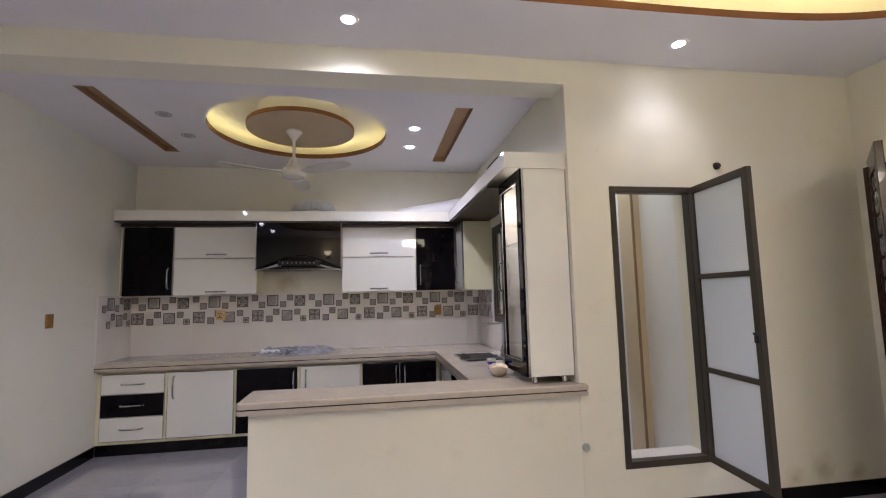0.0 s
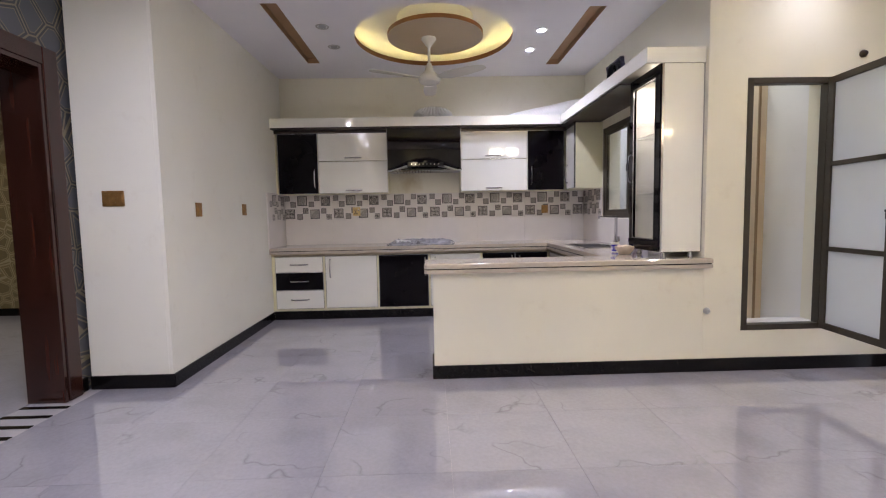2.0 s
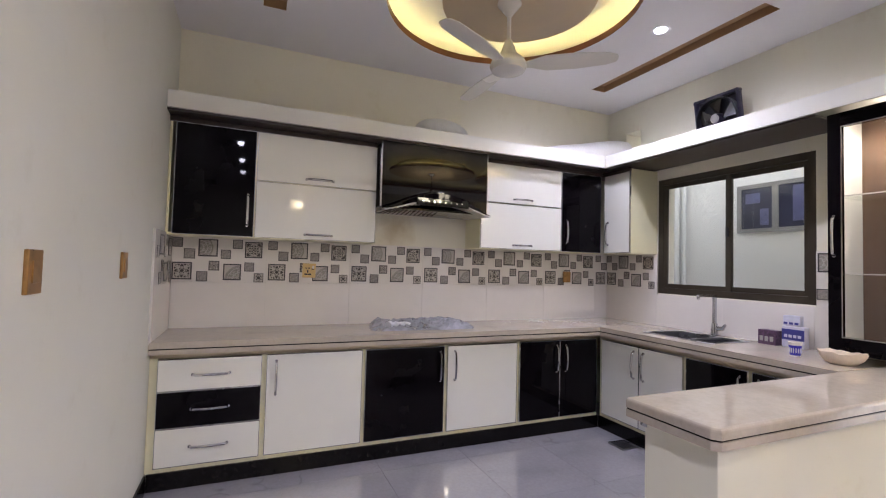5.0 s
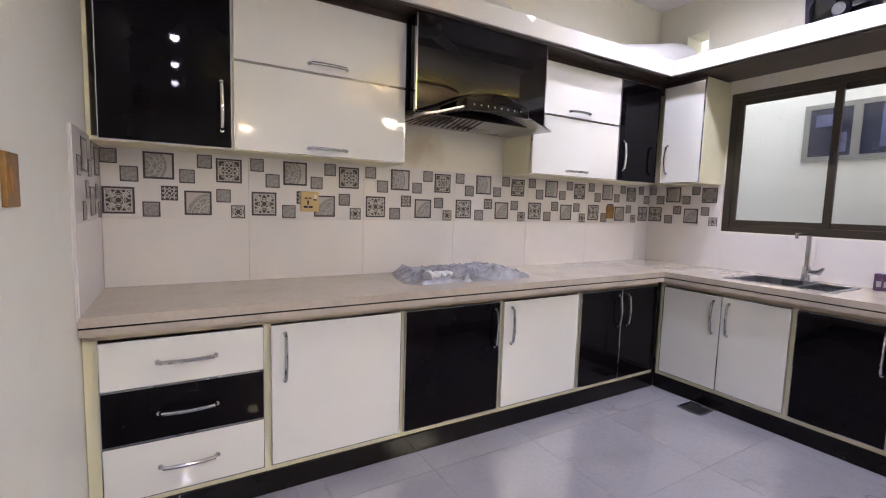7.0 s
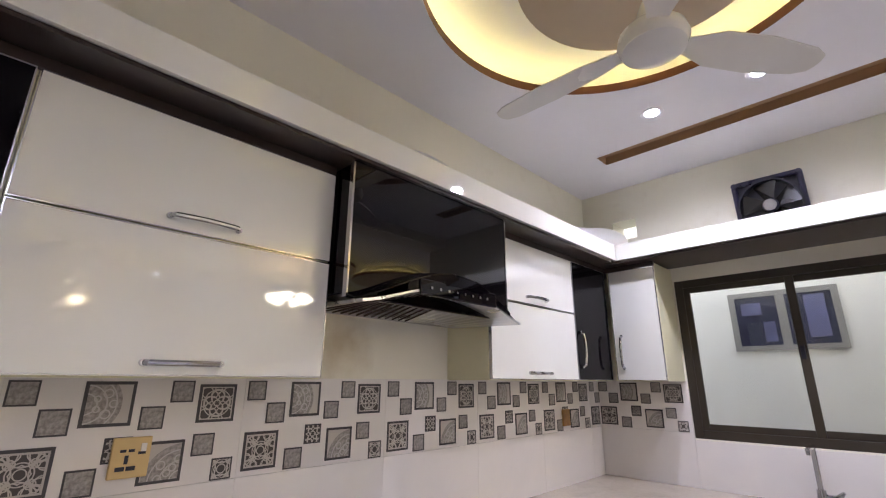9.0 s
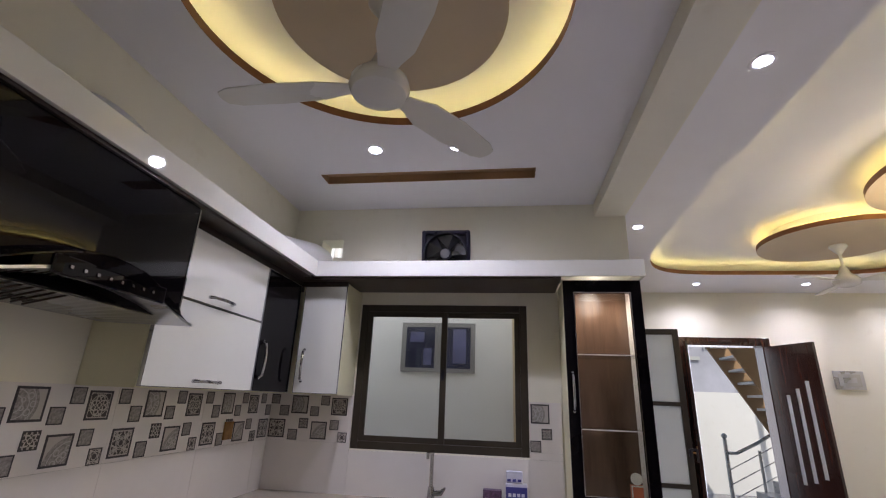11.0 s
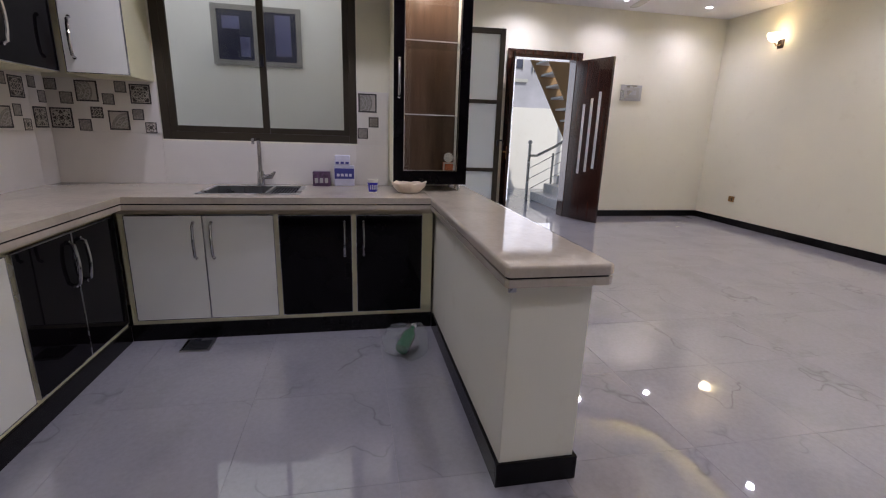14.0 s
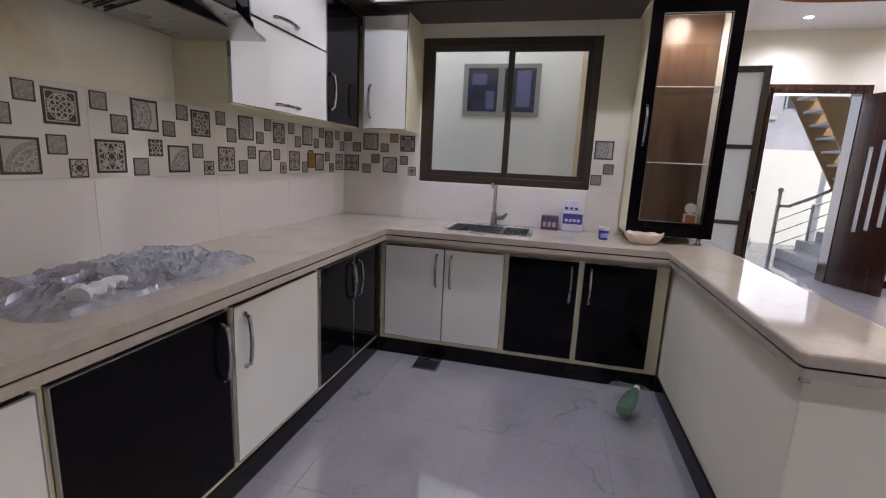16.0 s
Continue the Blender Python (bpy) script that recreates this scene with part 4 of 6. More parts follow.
bm = boxes((SX0 - 0.012, SX0 + 0.018, 4.238, 4.852, 0.9005, 0.904), (SX1 - 0.018, SX1 + 0.012, 4.238, 4.852, 0.9005, 0.904), (SX0 + 0.018, SX1 - 0.018, 4.238, 4.268, 0.9005, 0.904), (SX0 + 0.018, SX1 - 0.018, 4.822, 4.852, 0.9005, 0.904), (SX0 + 0.018, SX1 - 0.018, 4.441, 4.459, 0.9005, 0.904), bev=0.001)
part("rim", bm, "steel", root, "steel sink rim")
bm = boxes(*[(SX0 + 0.03, SX1 - 0.03, 4.275 + i * 0.02, 4.280 + i * 0.02, 0.888, 0.894) for i in range(8)], *[(SX0 + 0.03 + i * 0.047, SX0 + 0.035 + i * 0.047, 4.27, 4.435, 0.886, 0.892) for i in range(8)])
part("basket", bm, "black_plastic", root, "black draining basket")
root = thing("kitchen_tap", (1.25, 4.55, 0.90), "tall square chrome mixer tap behind the sink", "tap")
root.location.z += LIFT
part("post", boxes((1.237, 1.263, 4.537, 4.563, 0.90, 1.22), bev=0.004), "chrome", root)
part("spout", boxes((1.05, 1.263, 4.540, 4.560, 1.212, 1.232), (1.05, 1.07, 4.541, 4.559, 1.195, 1.213), bev=0.003), "chrome", root)
part("collar", lathe(bmesh.new(), (1.25, 4.55, 0.90), [(0, 0), (0.028, 0), (0.028, 0.012), (0.022, 0.10), (0, 0.10)], 20), "chrome", root, smooth=True)
bm = tube(bmesh.new(), [(1.25, 4.53, 0.96), (1.25, 4.48, 0.965), (1.24, 4.45, 1.0)], [0.018, 0.018, 0.008], 12)
part("lever", bm, "chrome", root, smooth=True)

# ---------------------------------------------------------------- display cabinet on the worktop
root = thing("display_cabinet", (1.1, 3.37, 0.905), "tall cream display cabinet with black framed glass door on the worktop", "cabinet")
TX0, TX1, TY0, TY1, TZ0, TZ1 = 1.010, WALL_X - 0.004, 3.11, 3.63, 0.96, 2.41
part("side_panel", boxes((TX0, TX1, TY0, TY0 + 0.018, TZ0, TZ1), bev=0.001), "white_gloss", root, "cream glossy side panel")
part("side_panel", boxes((TX0, TX1, TY1 - 0.018, TY1, TZ0, TZ1), bev=0.001), "cream_board", root)
part("back_panel", boxes((TX1 - 0.012, TX1, TY0 + 0.018, TY1 - 0.018, TZ0, TZ1)), "shelf_wood", root, "walnut back panel")
part("bottom_panel", boxes((TX0, TX1 - 0.012, TY0 + 0.018, TY1 - 0.018, TZ0, TZ0 + 0.02)), "cream_board", root)
part("lining", boxes((TX0, TX1 - 0.013, TY1 - 0.0235, TY1 - 0.0185, TZ0 + 0.021, TZ1), (TX0, TX1 - 0.013, TY0 + 0.0185, TY0 + 0.0235, TZ0 + 0.021, TZ1)), "lining", root, "white inner lining")
for z in (1.43, 1.90):
    part("shelf", boxes((TX0 + 0.01, TX1 - 0.014, TY0 + 0.026, TY1 - 0.026, z, z + 0.007)), "glass_shelf", root, "clear glass shelf")
    # pale strip imitates light caught in the glass edge
    part("shelf_edge", boxes((TX0 + 0.0065, TX0 + 0.0095, TY0 + 0.026, TY1 - 0.026, z, z + 0.007)), "lining", root, "pale strip painted as the bright glint of the shelf edge")
for x in (TX0 + 0.05, TX1 - 0.06):
    for y in (TY0 + 0.05, TY1 - 0.05):
        bm = lathe(bmesh.new(), (x, y, 0.91), [(0, 0.001), (0.022, 0.001), (0.022, 0.012), (0.015, 0.049), (0, 0.049)], 14)
        part("foot", bm, "chrome", root, smooth=True)
DX = TX0 - 0.022
g0, g1, h0, h1 = TY0 + 0.075, TY1 - 0.075, TZ0 + 0.10, TZ1 - 0.09
d = part("door", boxes((DX, TX0 - 0.001, TY0, g0, TZ0, TZ1), (DX, TX0 - 0.001, g1, TY1, TZ0, TZ1), (DX, TX0 - 0.001, g0, g1, TZ0, h0), (DX, TX0 - 0.001, g0, g1, h1, TZ1)), "black_gloss", root, "black glossy door frame")
part("glass_pane", boxes((DX + 0.009, DX + 0.013, g0, g1, h0, h1)), "glass", d).visible_shadow = False
part("edge_trim", boxes((DX - 0.004, DX + 0.002, g0 - 0.006, g0, h0 - 0.006, h1 + 0.006), (DX - 0.004, DX + 0.002, g1, g1 + 0.006, h0 - 0.006, h1 + 0.006), (DX - 0.004, DX + 0.002, g0, g1, h0 - 0.006, h0), (DX - 0.004, DX + 0.002, g0, g1, h1, h1 + 0.006)), "chrome", d)
TOWER_DOOR = Matrix.Translation((DX + 0.02, 0, 0)) @ Matrix.Rotation(radians(-90), 4, "Z")
handle("handle", TOWER_DOOR, d, -3.595, 1.66, 0.24, True)
part("corner_trim", boxes((TX0 - 0.008, TX0 + 0.008, TY0 - 0.003, TY0 - 0.0005, TZ0, TZ1), (TX1 - 0.008, TX1, TY0 - 0.003, TY0 - 0.0005, TZ0, TZ1)), "chrome", root)
bm = lathe(bmesh.new(), (1.15, 3.37, 2.383), [(0, -0.012), (0.030, -0.012), (0.034, 0), (0, 0)], 20)
part("cabinet_lamp", bm, "cabinet_led", root, "small lit spotlight", smooth=True)
lamp = new("cabinet_lamp_light", bpy.data.lights.new("cabinet_lamp_light", "SPOT"))
lamp.data.energy, lamp.data.spot_size, lamp.data.shadow_soft_size = 7, radians(160), 0.09
lamp.data.color, lamp.location = (1.0, 0.90, 0.80), (1.15, 3.37, 2.36)

# ---------------------------------------------------------------- windows
FX0, FX1 = 1.345, 1.405
root = tagged(new("window_1"), "bronze aluminium sliding window above the sink", "window", kind="structure")
y0, y1, z0, z1 = WIN
F = 0.055
part("window_frame", boxes((FX0, FX1, y0, y0 + F, z0, z1), (FX0, FX1, y1 - F, y1, z0, z1), (FX0, FX1, y0 + F, y1 - F, z0, z0 + F), (FX0, FX1, y0 + F, y1 - F, z1 - F, z1), bev=0.003), "aluminium", root)
ym = (y0 + y1) / 2 - 0.02
for k, (a, b, x) in enumerate(((y0 + F - 0.005, ym + 0.025, 1.375), (ym - 0.025, y1 - F + 0.005, 1.352))):
    s = part("sash", boxes((x, x + 0.02, a, a + 0.045, z0 + F, z1 - F), (x, x + 0.02, b - 0.045, b, z0 + F, z1 - F), (x, x + 0.02, a + 0.045, b - 0.045, z0 + F, z0 + F + 0.04), (x, x + 0.02, a + 0.045, b - 0.045, z1 - F - 0.04, z1 - F), bev=0.002), "aluminium", root, "sliding sash")
    p = part("pane", boxes((x + 0.008, x + 0.012, a + 0.045, b - 0.045, z0 + F + 0.04, z1 - F - 0.04)), "glass", s)
    p.visible_shadow = False
part("latch", boxes((1.338, 1.352, ym - 0.012, ym + 0.012, 1.72, 1.80), bev=0.003), "black_plastic", root)
part("window_sill", boxes((1.405, 1.575, y0, y1, z0 - 0.02, z0 - 0.001)), "tile_white", root)

root = tagged(new("window_2"), "tall narrow bronze aluminium window with its frosted sash standing open", "window", kind="structure")
x0, x1, z0, z1 = TALL
F = 0.045
part("window_frame", boxes((x0, x0 + F, 3.064, 3.13, z0, z1), (x1 - F, x1, 3.064, 3.13, z0, z1), (x0 + F, x1 - F, 3.064, 3.13, z0, z0 + F), (x0 + F, x1 - F, 3.064, 3.13, z1 - F, z1), bev=0.002), "aluminium", root)
part("window_sill", boxes((x0, x1, 3.13, 3.30, z0 + 0.01, z0 + 0.04)), "tile_white", root)
SASH = Matrix.Translation((x1 - 0.01, 3.055, 0)) @ Matrix.Rotation(radians(-95), 4, "Z")
w, S = 0.585, 0.05
zs = [z0 + 0.01, z0 + 0.01 + S, 0.95, 0.985, 1.60, 1.635, z1 - 0.01 - S, z1 - 0.01]
bm = boxes((0, S, -0.035, 0, zs[0], zs[7]), (w - S, w, -0.035, 0, zs[0], zs[7]), *[(S, w - S, -0.035, 0, zs[i], zs[i + 1]) for i in (0, 2, 4, 6)], bev=0.002)
s = part("sash", xform(bm, SASH), "aluminium", root, "open sash")
for a, b in ((zs[1], zs[2]), (zs[3], zs[4]), (zs[5], zs[6])):
    part("pane", xform(boxes((S, w - S, -0.020, -0.015, a, b)), SASH), "frosted", s, "frosted glass pane")
bm = boxes((w - 0.035, w - 0.015, -0.055, -0.035, 1.20, 1.26), (w - 0.03, w + 0.03, -0.065, -0.055, 1.25, 1.265), (w + 0.018, w + 0.03, -0.065, -0.055, 1.16, 1.265), bev=0.003)
part("latch", xform(bm, SASH), "black_plastic", s)

root = tagged(new("window_3"), "small grey sliding window in the wall across the light well", "window", kind="structure")
wx = WELL_X
part("window_frame", boxes((wx - 0.012, wx, 4.33, 4.375, 1.83, 2.31), (wx - 0.012, wx, 5.02, 5.065, 1.83, 2.31), (wx - 0.012, wx, 4.375, 5.02, 1.83, 1.87), (wx - 0.012, wx, 4.375, 5.02, 2.27, 2.31), (wx - 0.010, wx, 4.67, 4.73, 1.87, 2.27)), "grey_frame", root)
for a, b in ((4.375, 4.67), (4.73, 5.02)):
    part("pane", boxes((wx - 0.006, wx - 0.001, a, b, 1.87, 2.27)), "neighbour_glass", root)
# bluish patches paint reflections onto the panes
for a, b, c, d2 in ((4.42, 4.55, 1.92, 2.25), (4.76, 4.84, 1.90, 2.06), (4.84, 4.98, 2.12, 2.22)):
    part("reflection_panel", boxes((wx - 0.0085, wx - 0.0065, a, b, c, d2)), "blue_pane", root)
root = thing("drain_pipes", (WELL_X - 0.05, 5.8, -0.3), "row of thin white vertical drain pipes on the light well wall", "pipe")
for i, y in enumerate((5.64, 5.73, 5.81, 5.89, 5.98)):
    part("pipe", tube(bmesh.new(), [(WELL_X - 0.05, y, -0.3), (WELL_X - 0.05, y, 4.2)], 0.028 if i % 2 else 0.020, 12), "pipe_white", root, smooth=True)

# ---------------------------------------------------------------- doors
root = tagged(new("door_1"), "open double front door of dark red-brown polished wood", "door", kind="structure")
D0, D1, DZ = 0.42, 1.56, 2.52
part("door_frame", boxes((EAST_X - 0.02, EAST_X + 0.20, D0, D0 + 0.06, 0, DZ), (EAST_X - 0.02, EAST_X + 0.20, D1 - 0.06, D1, 0, DZ), (EAST_X - 0.02, EAST_X + 0.20, D0 + 0.06, D1 - 0.06, DZ - 0.07, DZ), bev=0.004), "door_wood", root)
part("architrave", boxes((EAST_X - 0.03, EAST_X - 0.0205, D0 - 0.04, D0 + 0.03, 0, DZ + 0.04), (EAST_X - 0.03, EAST_X - 0.0205, D1 - 0.03, D1 + 0.04, 0, DZ + 0.04), (EAST_X - 0.03, EAST_X - 0.0205, D0 + 0.03, D1 - 0.03, DZ - 0.03, DZ + 0.04), bev=0.003), "door_wood", root)


def slanted_leaf(m, w, name, with_handle):
    bm = bmesh.new()
    xs = [0, w * 0.28, w * 0.37, w * 0.49, w * 0.58, w * 0.70, w * 0.79, w]
    cuts = {1: (0.74, 1.80), 3: (0.78, 1.88), 5: (0.84, 1.97)}
    for k in range(7):
        if k in cuts:
            lo, hi = cuts[k]
            box(bm, xs[k], xs[k + 1], 0, 0.04, 0.012, lo)
            box(bm, xs[k], xs[k + 1], 0, 0.04, hi, DZ - 0.08)
        else:
            box(bm, xs[k], xs[k + 1], 0, 0.04, 0.012, DZ - 0.08)
    bmesh.ops.remove_doubles(bm, verts=bm.verts[:], dist=1e-5)
    d = part(name, xform(bm, m), "door_wood", root, "open door leaf with three slanting glass strips")
    for k, (lo, hi) in cuts.items():
        part("glass_strip", xform(boxes((xs[k], xs[k + 1], 0.012, 0.026, lo, hi)), m), "frosted", d)
    if not with_handle:
        return d
    bm = tube(bmesh.new(), [(w - 0.06, -0.001, 1.06), (w - 0.06, -0.05, 1.06), (w - 0.17, -0.055, 1.055)], 0.009, 10)
    box(bm, w - 0.08, w - 0.04, -0.008, -0.0005, 0.95, 1.14, 0.002)
    part("door_handle", xform(bm, m), "switch_brown", d, "brass lever handle", smooth=True)
    return d


slanted_leaf(Matrix.Translation((EAST_X - 0.03, D0 + 0.05, 0)) @ Matrix.Rotation(radians(202), 4, "Z"), 0.67, "door_leaf", False)
slanted_leaf(Matrix.Translation((EAST_X - 0.03, D1 - 0.055, 0)) @ Matrix.Rotation(radians(159), 4, "Z"), 0.50, "door_leaf", True)

root = tagged(new("door_2"), "dark wooden door with patterned glass, standing open", "door", kind="structure")
part("door_frame", boxes((3.74, 3.779, 2.93, 2.99, 0, 2.44), (3.74, 3.779, 2.56, 2.93, 2.38, 2.44), bev=0.003), "door_wood", root)
m2 = Matrix.Translation((3.73, 2.95, 0)) @ Matrix.Rotation(radians(221), 4, "Z")
d = part("door_leaf", xform(boxes((0, 0.10, 0, 0.045, 0.012, 2.48), (0.54, 0.64, 0, 0.045, 0.012, 2.48), (0.10, 0.54, 0, 0.045, 0.012, 0.95), (0.10, 0.54, 0, 0.045, 2.34, 2.48), bev=0.003), m2), "door_wood", root)
part("glass_pane", xform(boxes((0.10, 0.54, 0.018, 0.026, 0.95, 2.34)), m2), "neighbour_glass", d, "dark patterned glass")
bm = bmesh.new()
for i in range(9):
    for j in range(3):
        cx, cz, r = 0.175 + j * 0.145, 1.03 + i * 0.155, 0.062
        q = [(cx, cz - r), (cx + r, cz), (cx, cz + r), (cx - r, cz)]
        for a, b in zip(q, q[1:] + q[:1]):
            tube(bm, [(a[0], 0.014, a[1]), (b[0], 0.014, b[1])], 0.004, 4)
part("lattice", xform(bm, m2), "steel", d, "silver diamond lattice")
bm = tube(bmesh.new(), [(0.58, 0.046, 1.06), (0.58, 0.09, 1.06), (0.48, 0.095, 1.055)], 0.009, 8)
tube(bm, [(0.58, -0.001, 1.06), (0.58, -0.05, 1.06), (0.48, -0.055, 1.055)], 0.009, 8)
box(bm, 0.56, 0.60, 0.0455, 0.052, 0.95, 1.14)
part("door_handle", xform(bm, m2), "steel", d, "steel lever handle")

root = tagged(new("door_3"), "dark wooden door lining of the side doorway", "door", kind="structure")
part("door_frame", boxes((-3.69, -3.42, 2.80, 2.83, 0, 2.36), (-3.69, -3.42, 1.75, 1.78, 0, 2.36), (-3.69, -3.42, 1.78, 2.80, 2.33, 2.36), bev=0.002), "door_wood", root)
part("architrave", boxes((-3.449, -3.41, 2.83, 2.95, 0, 2.48), (-3.449, -3.41, 1.63, 1.75, 0, 2.48), (-3.449, -3.41, 1.75, 2.83, 2.36, 2.48), bev=0.006), "door_wood", root)

# two unseen lamps added to brighten the side room
spot(-5.6, 4.6, 3.08, 60, color=(1.0, 0.92, 0.80))
spot(-5.6, 2.0, 3.08, 60, color=(0.85, 0.90, 1.0))

# ---------------------------------------------------------------- ceiling fans, chandelier, sconce
def downlight(x, y, z, lit):
    root = thing("downlight", (x, y, z), "round recessed ceiling downlight, " + ("lit cool white" if lit else "switched off"), "downlight", "ceiling downlights")
    bm = lathe(bmesh.new(), (x, y, z), [(0.048, -0.006), (0.062, -0.006), (0.066, -0.001), (0.048, -0.001)], 28)
    part("rim", bm, "ceiling" if lit else "grey_plastic", root, smooth=True)
    part("lens", lathe(bmesh.new(), (x, y, z), [(0, -0.005), (0.038, -0.005), (0.038, -0.001), (0, -0.001)], 28), "lamp" if lit else "lamp_off", root)


for x, y, z in LIT:
    downlight(x, y, z, True)
for x, y, z in UNLIT:
    downlight(x, y, z, False)
# made-up fittings for the lamps added in the side room
for y in (4.6, 2.0):
    downlight(-5.6, y, 3.10, True)


def ceiling_fan(x, y, top, z, angles, blade, label):
    root = thing("ceiling_fan", (x, y, top), label, "ceiling fan")
    part("canopy", lathe(bmesh.new(), (x, y, top), [(0, 0), (0.075, 0), (0.078, -0.02), (0.05, -0.055), (0.016, -0.10), (0, -0.10)], 28), "fan_white", root, smooth=True)
    part("down_rod", tube(bmesh.new(), [(x, y, top - 0.09), (x, y, z + 0.10)], 0.014, 12), "fan_white", root, smooth=True)
    part("motor_cover", lathe(bmesh.new(), (x, y, z), [(0, 0.16), (0.022, 0.16), (0.035, 0.13), (0.05, 0.085), (0.075, 0.055), (0.075, 0.05), (0, 0.05)], 28), "fan_white", root, smooth=True)
    part("motor", lathe(bmesh.new(), (x, y, z), [(0, 0.049), (0.085, 0.049), (0.112, 0.02), (0.118, -0.01), (0.105, -0.038), (0.06, -0.055), (0, -0.058)], 32), "fan_white", root, smooth=True)
    for a in angles:
        bm = bmesh.new()
        rows = []
        for r, w, tw in ((0.10, 0.030, 4), (0.16, 0.045, 8), (0.24, 0.070, 12), (0.42, 0.078, 10), (blade - 0.06, 0.062, 6), (blade - 0.01, 0.040, 5), (blade, 0.012, 4)):
            t = math.tan(radians(tw))
            rows.append([bm.verts.new(p) for p in ((r, -w, w * t + 0.003), (r, w, -w * t + 0.003), (r, w, -w * t - 0.003), (r, -w, w * t - 0.003))])
        for p, q in zip(rows, rows[1:]):
            for k in range(4):
                bm.faces.new((p[k], p[(k + 1) % 4], q[(k + 1) % 4], q[k]))
        bm.faces.new(rows[0][::-1])
        bm.faces.new(rows[-1])
        part("blade", xform(bm, Matrix.Translation((x, y, z)) @ Matrix.Rotation(radians(a), 4, "Z")), "fan_white", root, smooth=True)
    return root


ceiling_fan(-0.78, 4.50, KC - 0.005, 2.72, (89, -36, 208), 0.67, "cream three-blade ceiling fan with a domed motor over the kitchen")
ceiling_fan(2.74, 0.62, LC + 0.02, 2.86, (-130, -10, 110), 0.62, "cream three-blade ceiling fan in the living room")

CH = Vector((0.98, 0.62, LC + 0.02))
root = thing("chandelier", CH, "lit chandelier with upturned opal glass shades on curved dark metal arms", "chandelier")
part("canopy", lathe(bmesh.new(), CH, [(0, 0), (0.06, 0), (0.065, -0.01), (0.04, -0.03), (0.02, -0.045), (0, -0.05)], 24), "chrome", root, smooth=True)
part("chain", tube(bmesh.new(), [CH + Vector((0.004 * (-1) ** k, 0, -0.045 - 0.02 * k)) for k in range(15)], 0.011, 8), "dark_metal", root, smooth=True)
CH = CH - Vector((0, 0, 0.08))
part("crown", lathe(bmesh.new(), CH, [(0, -0.25), (0.03, -0.25), (0.05, -0.27), (0.02, -0.30), (0.015, -0.36), (0.05, -0.375), (0.05, -0.385), (0.015, -0.40), (0.02, -0.46), (0, -0.46)], 20), "chrome", root, smooth=True)
part("finial", lathe(bmesh.new(), CH, [(0, -0.52), (0.06, -0.52), (0.062, -0.55), (0.045, -0.60), (0.015, -0.635), (0, -0.66)], 22), "dark_metal", root, smooth=True)
part("stem", tube(bmesh.new(), [CH + Vector((0, 0, -0.45)), CH + Vector((0, 0, -0.53))], 0.012, 10), "chrome", root, smooth=True)
for k in range(6):
    a = radians(60 * k + 12)
    c, s = math.cos(a), math.sin(a)
    pts = [CH + Vector((c * r, s * r, z)) for r, z in ((0.03, -0.54), (0.09, -0.575), (0.15, -0.585), (0.22, -0.56), (0.26, -0.50))]
    arm = part("arm", tube(bmesh.new(), pts, 0.008, 8), "bronze", root, smooth=True)
    pts = [CH + Vector((c * r, s * r, z)) for r, z in ((0.15, -0.585), (0.21, -0.612), (0.27, -0.605), (0.315, -0.575), (0.33, -0.545), (0.315, -0.53))]
    part("scroll", tube(bmesh.new(), pts, 0.006, 6), "bronze", arm, smooth=True)
    q = CH + Vector((c * 0.26, s * 0.26, -0.50))
    part("cup", lathe(bmesh.new(), q, [(0, 0), (0.03, 0.0), (0.045, 0.02), (0.03, 0.03), (0, 0.03)], 16), "chrome", arm, smooth=True)
    part("shade", lathe(bmesh.new(), q, [(0.028, 0.025), (0.058, 0.045), (0.078, 0.085), (0.086, 0.138), (0.082, 0.138), (0.073, 0.087), (0.053, 0.05), (0.02, 0.032)], 24), "shade_glow", arm, "glowing opal glass shade", smooth=True)
for sx in (3.72, -1.25):
    root = thing("wall_sconce", (sx, SOUTH_Y, 2.74), "lit wall sconce with an opal glass cup on a brass arm", "wall lamp", "wall sconces")
    part("wall_plate", boxes((sx - 0.05, sx + 0.05, SOUTH_Y, SOUTH_Y + 0.015, 2.62, 2.74), bev=0.005), "dark_metal", root)
    part("arm", tube(bmesh.new(), [(sx, SOUTH_Y + 0.01, 2.67), (sx, SOUTH_Y + 0.08, 2.65), (sx, SOUTH_Y + 0.13, 2.70)], 0.008, 8), "switch_brown", root, smooth=True)
    part("shade", lathe(bmesh.new(), (sx, SOUTH_Y + 0.13, 2.70), [(0.025, 0), (0.06, 0.02), (0.085, 0.06), (0.095, 0.11), (0.09, 0.11), (0.078, 0.06), (0.05, 0.028), (0.02, 0.01)], 22), "sconce_glow", root, smooth=True)



# ---------------------------------------------------------------- fittings on the walls
def plate_on(name, x0, x1, y0, y1, z0, z1, mat, label, category, detail=None):
    root = thing(name, ((x0 + x1) / 2, (y0 + y1) / 2, (z0 + z1) / 2), label, category)
    part("plate", boxes((x0, x1, y0, y1, z0, z1), bev=0.003), mat, root)
    return root


def rocker(root, x0, x1, y0, y1, z0, z1, mat):
    part("rocker", boxes((x0, x1, y0, y1, z0, z1), bev=0.001), mat, root)


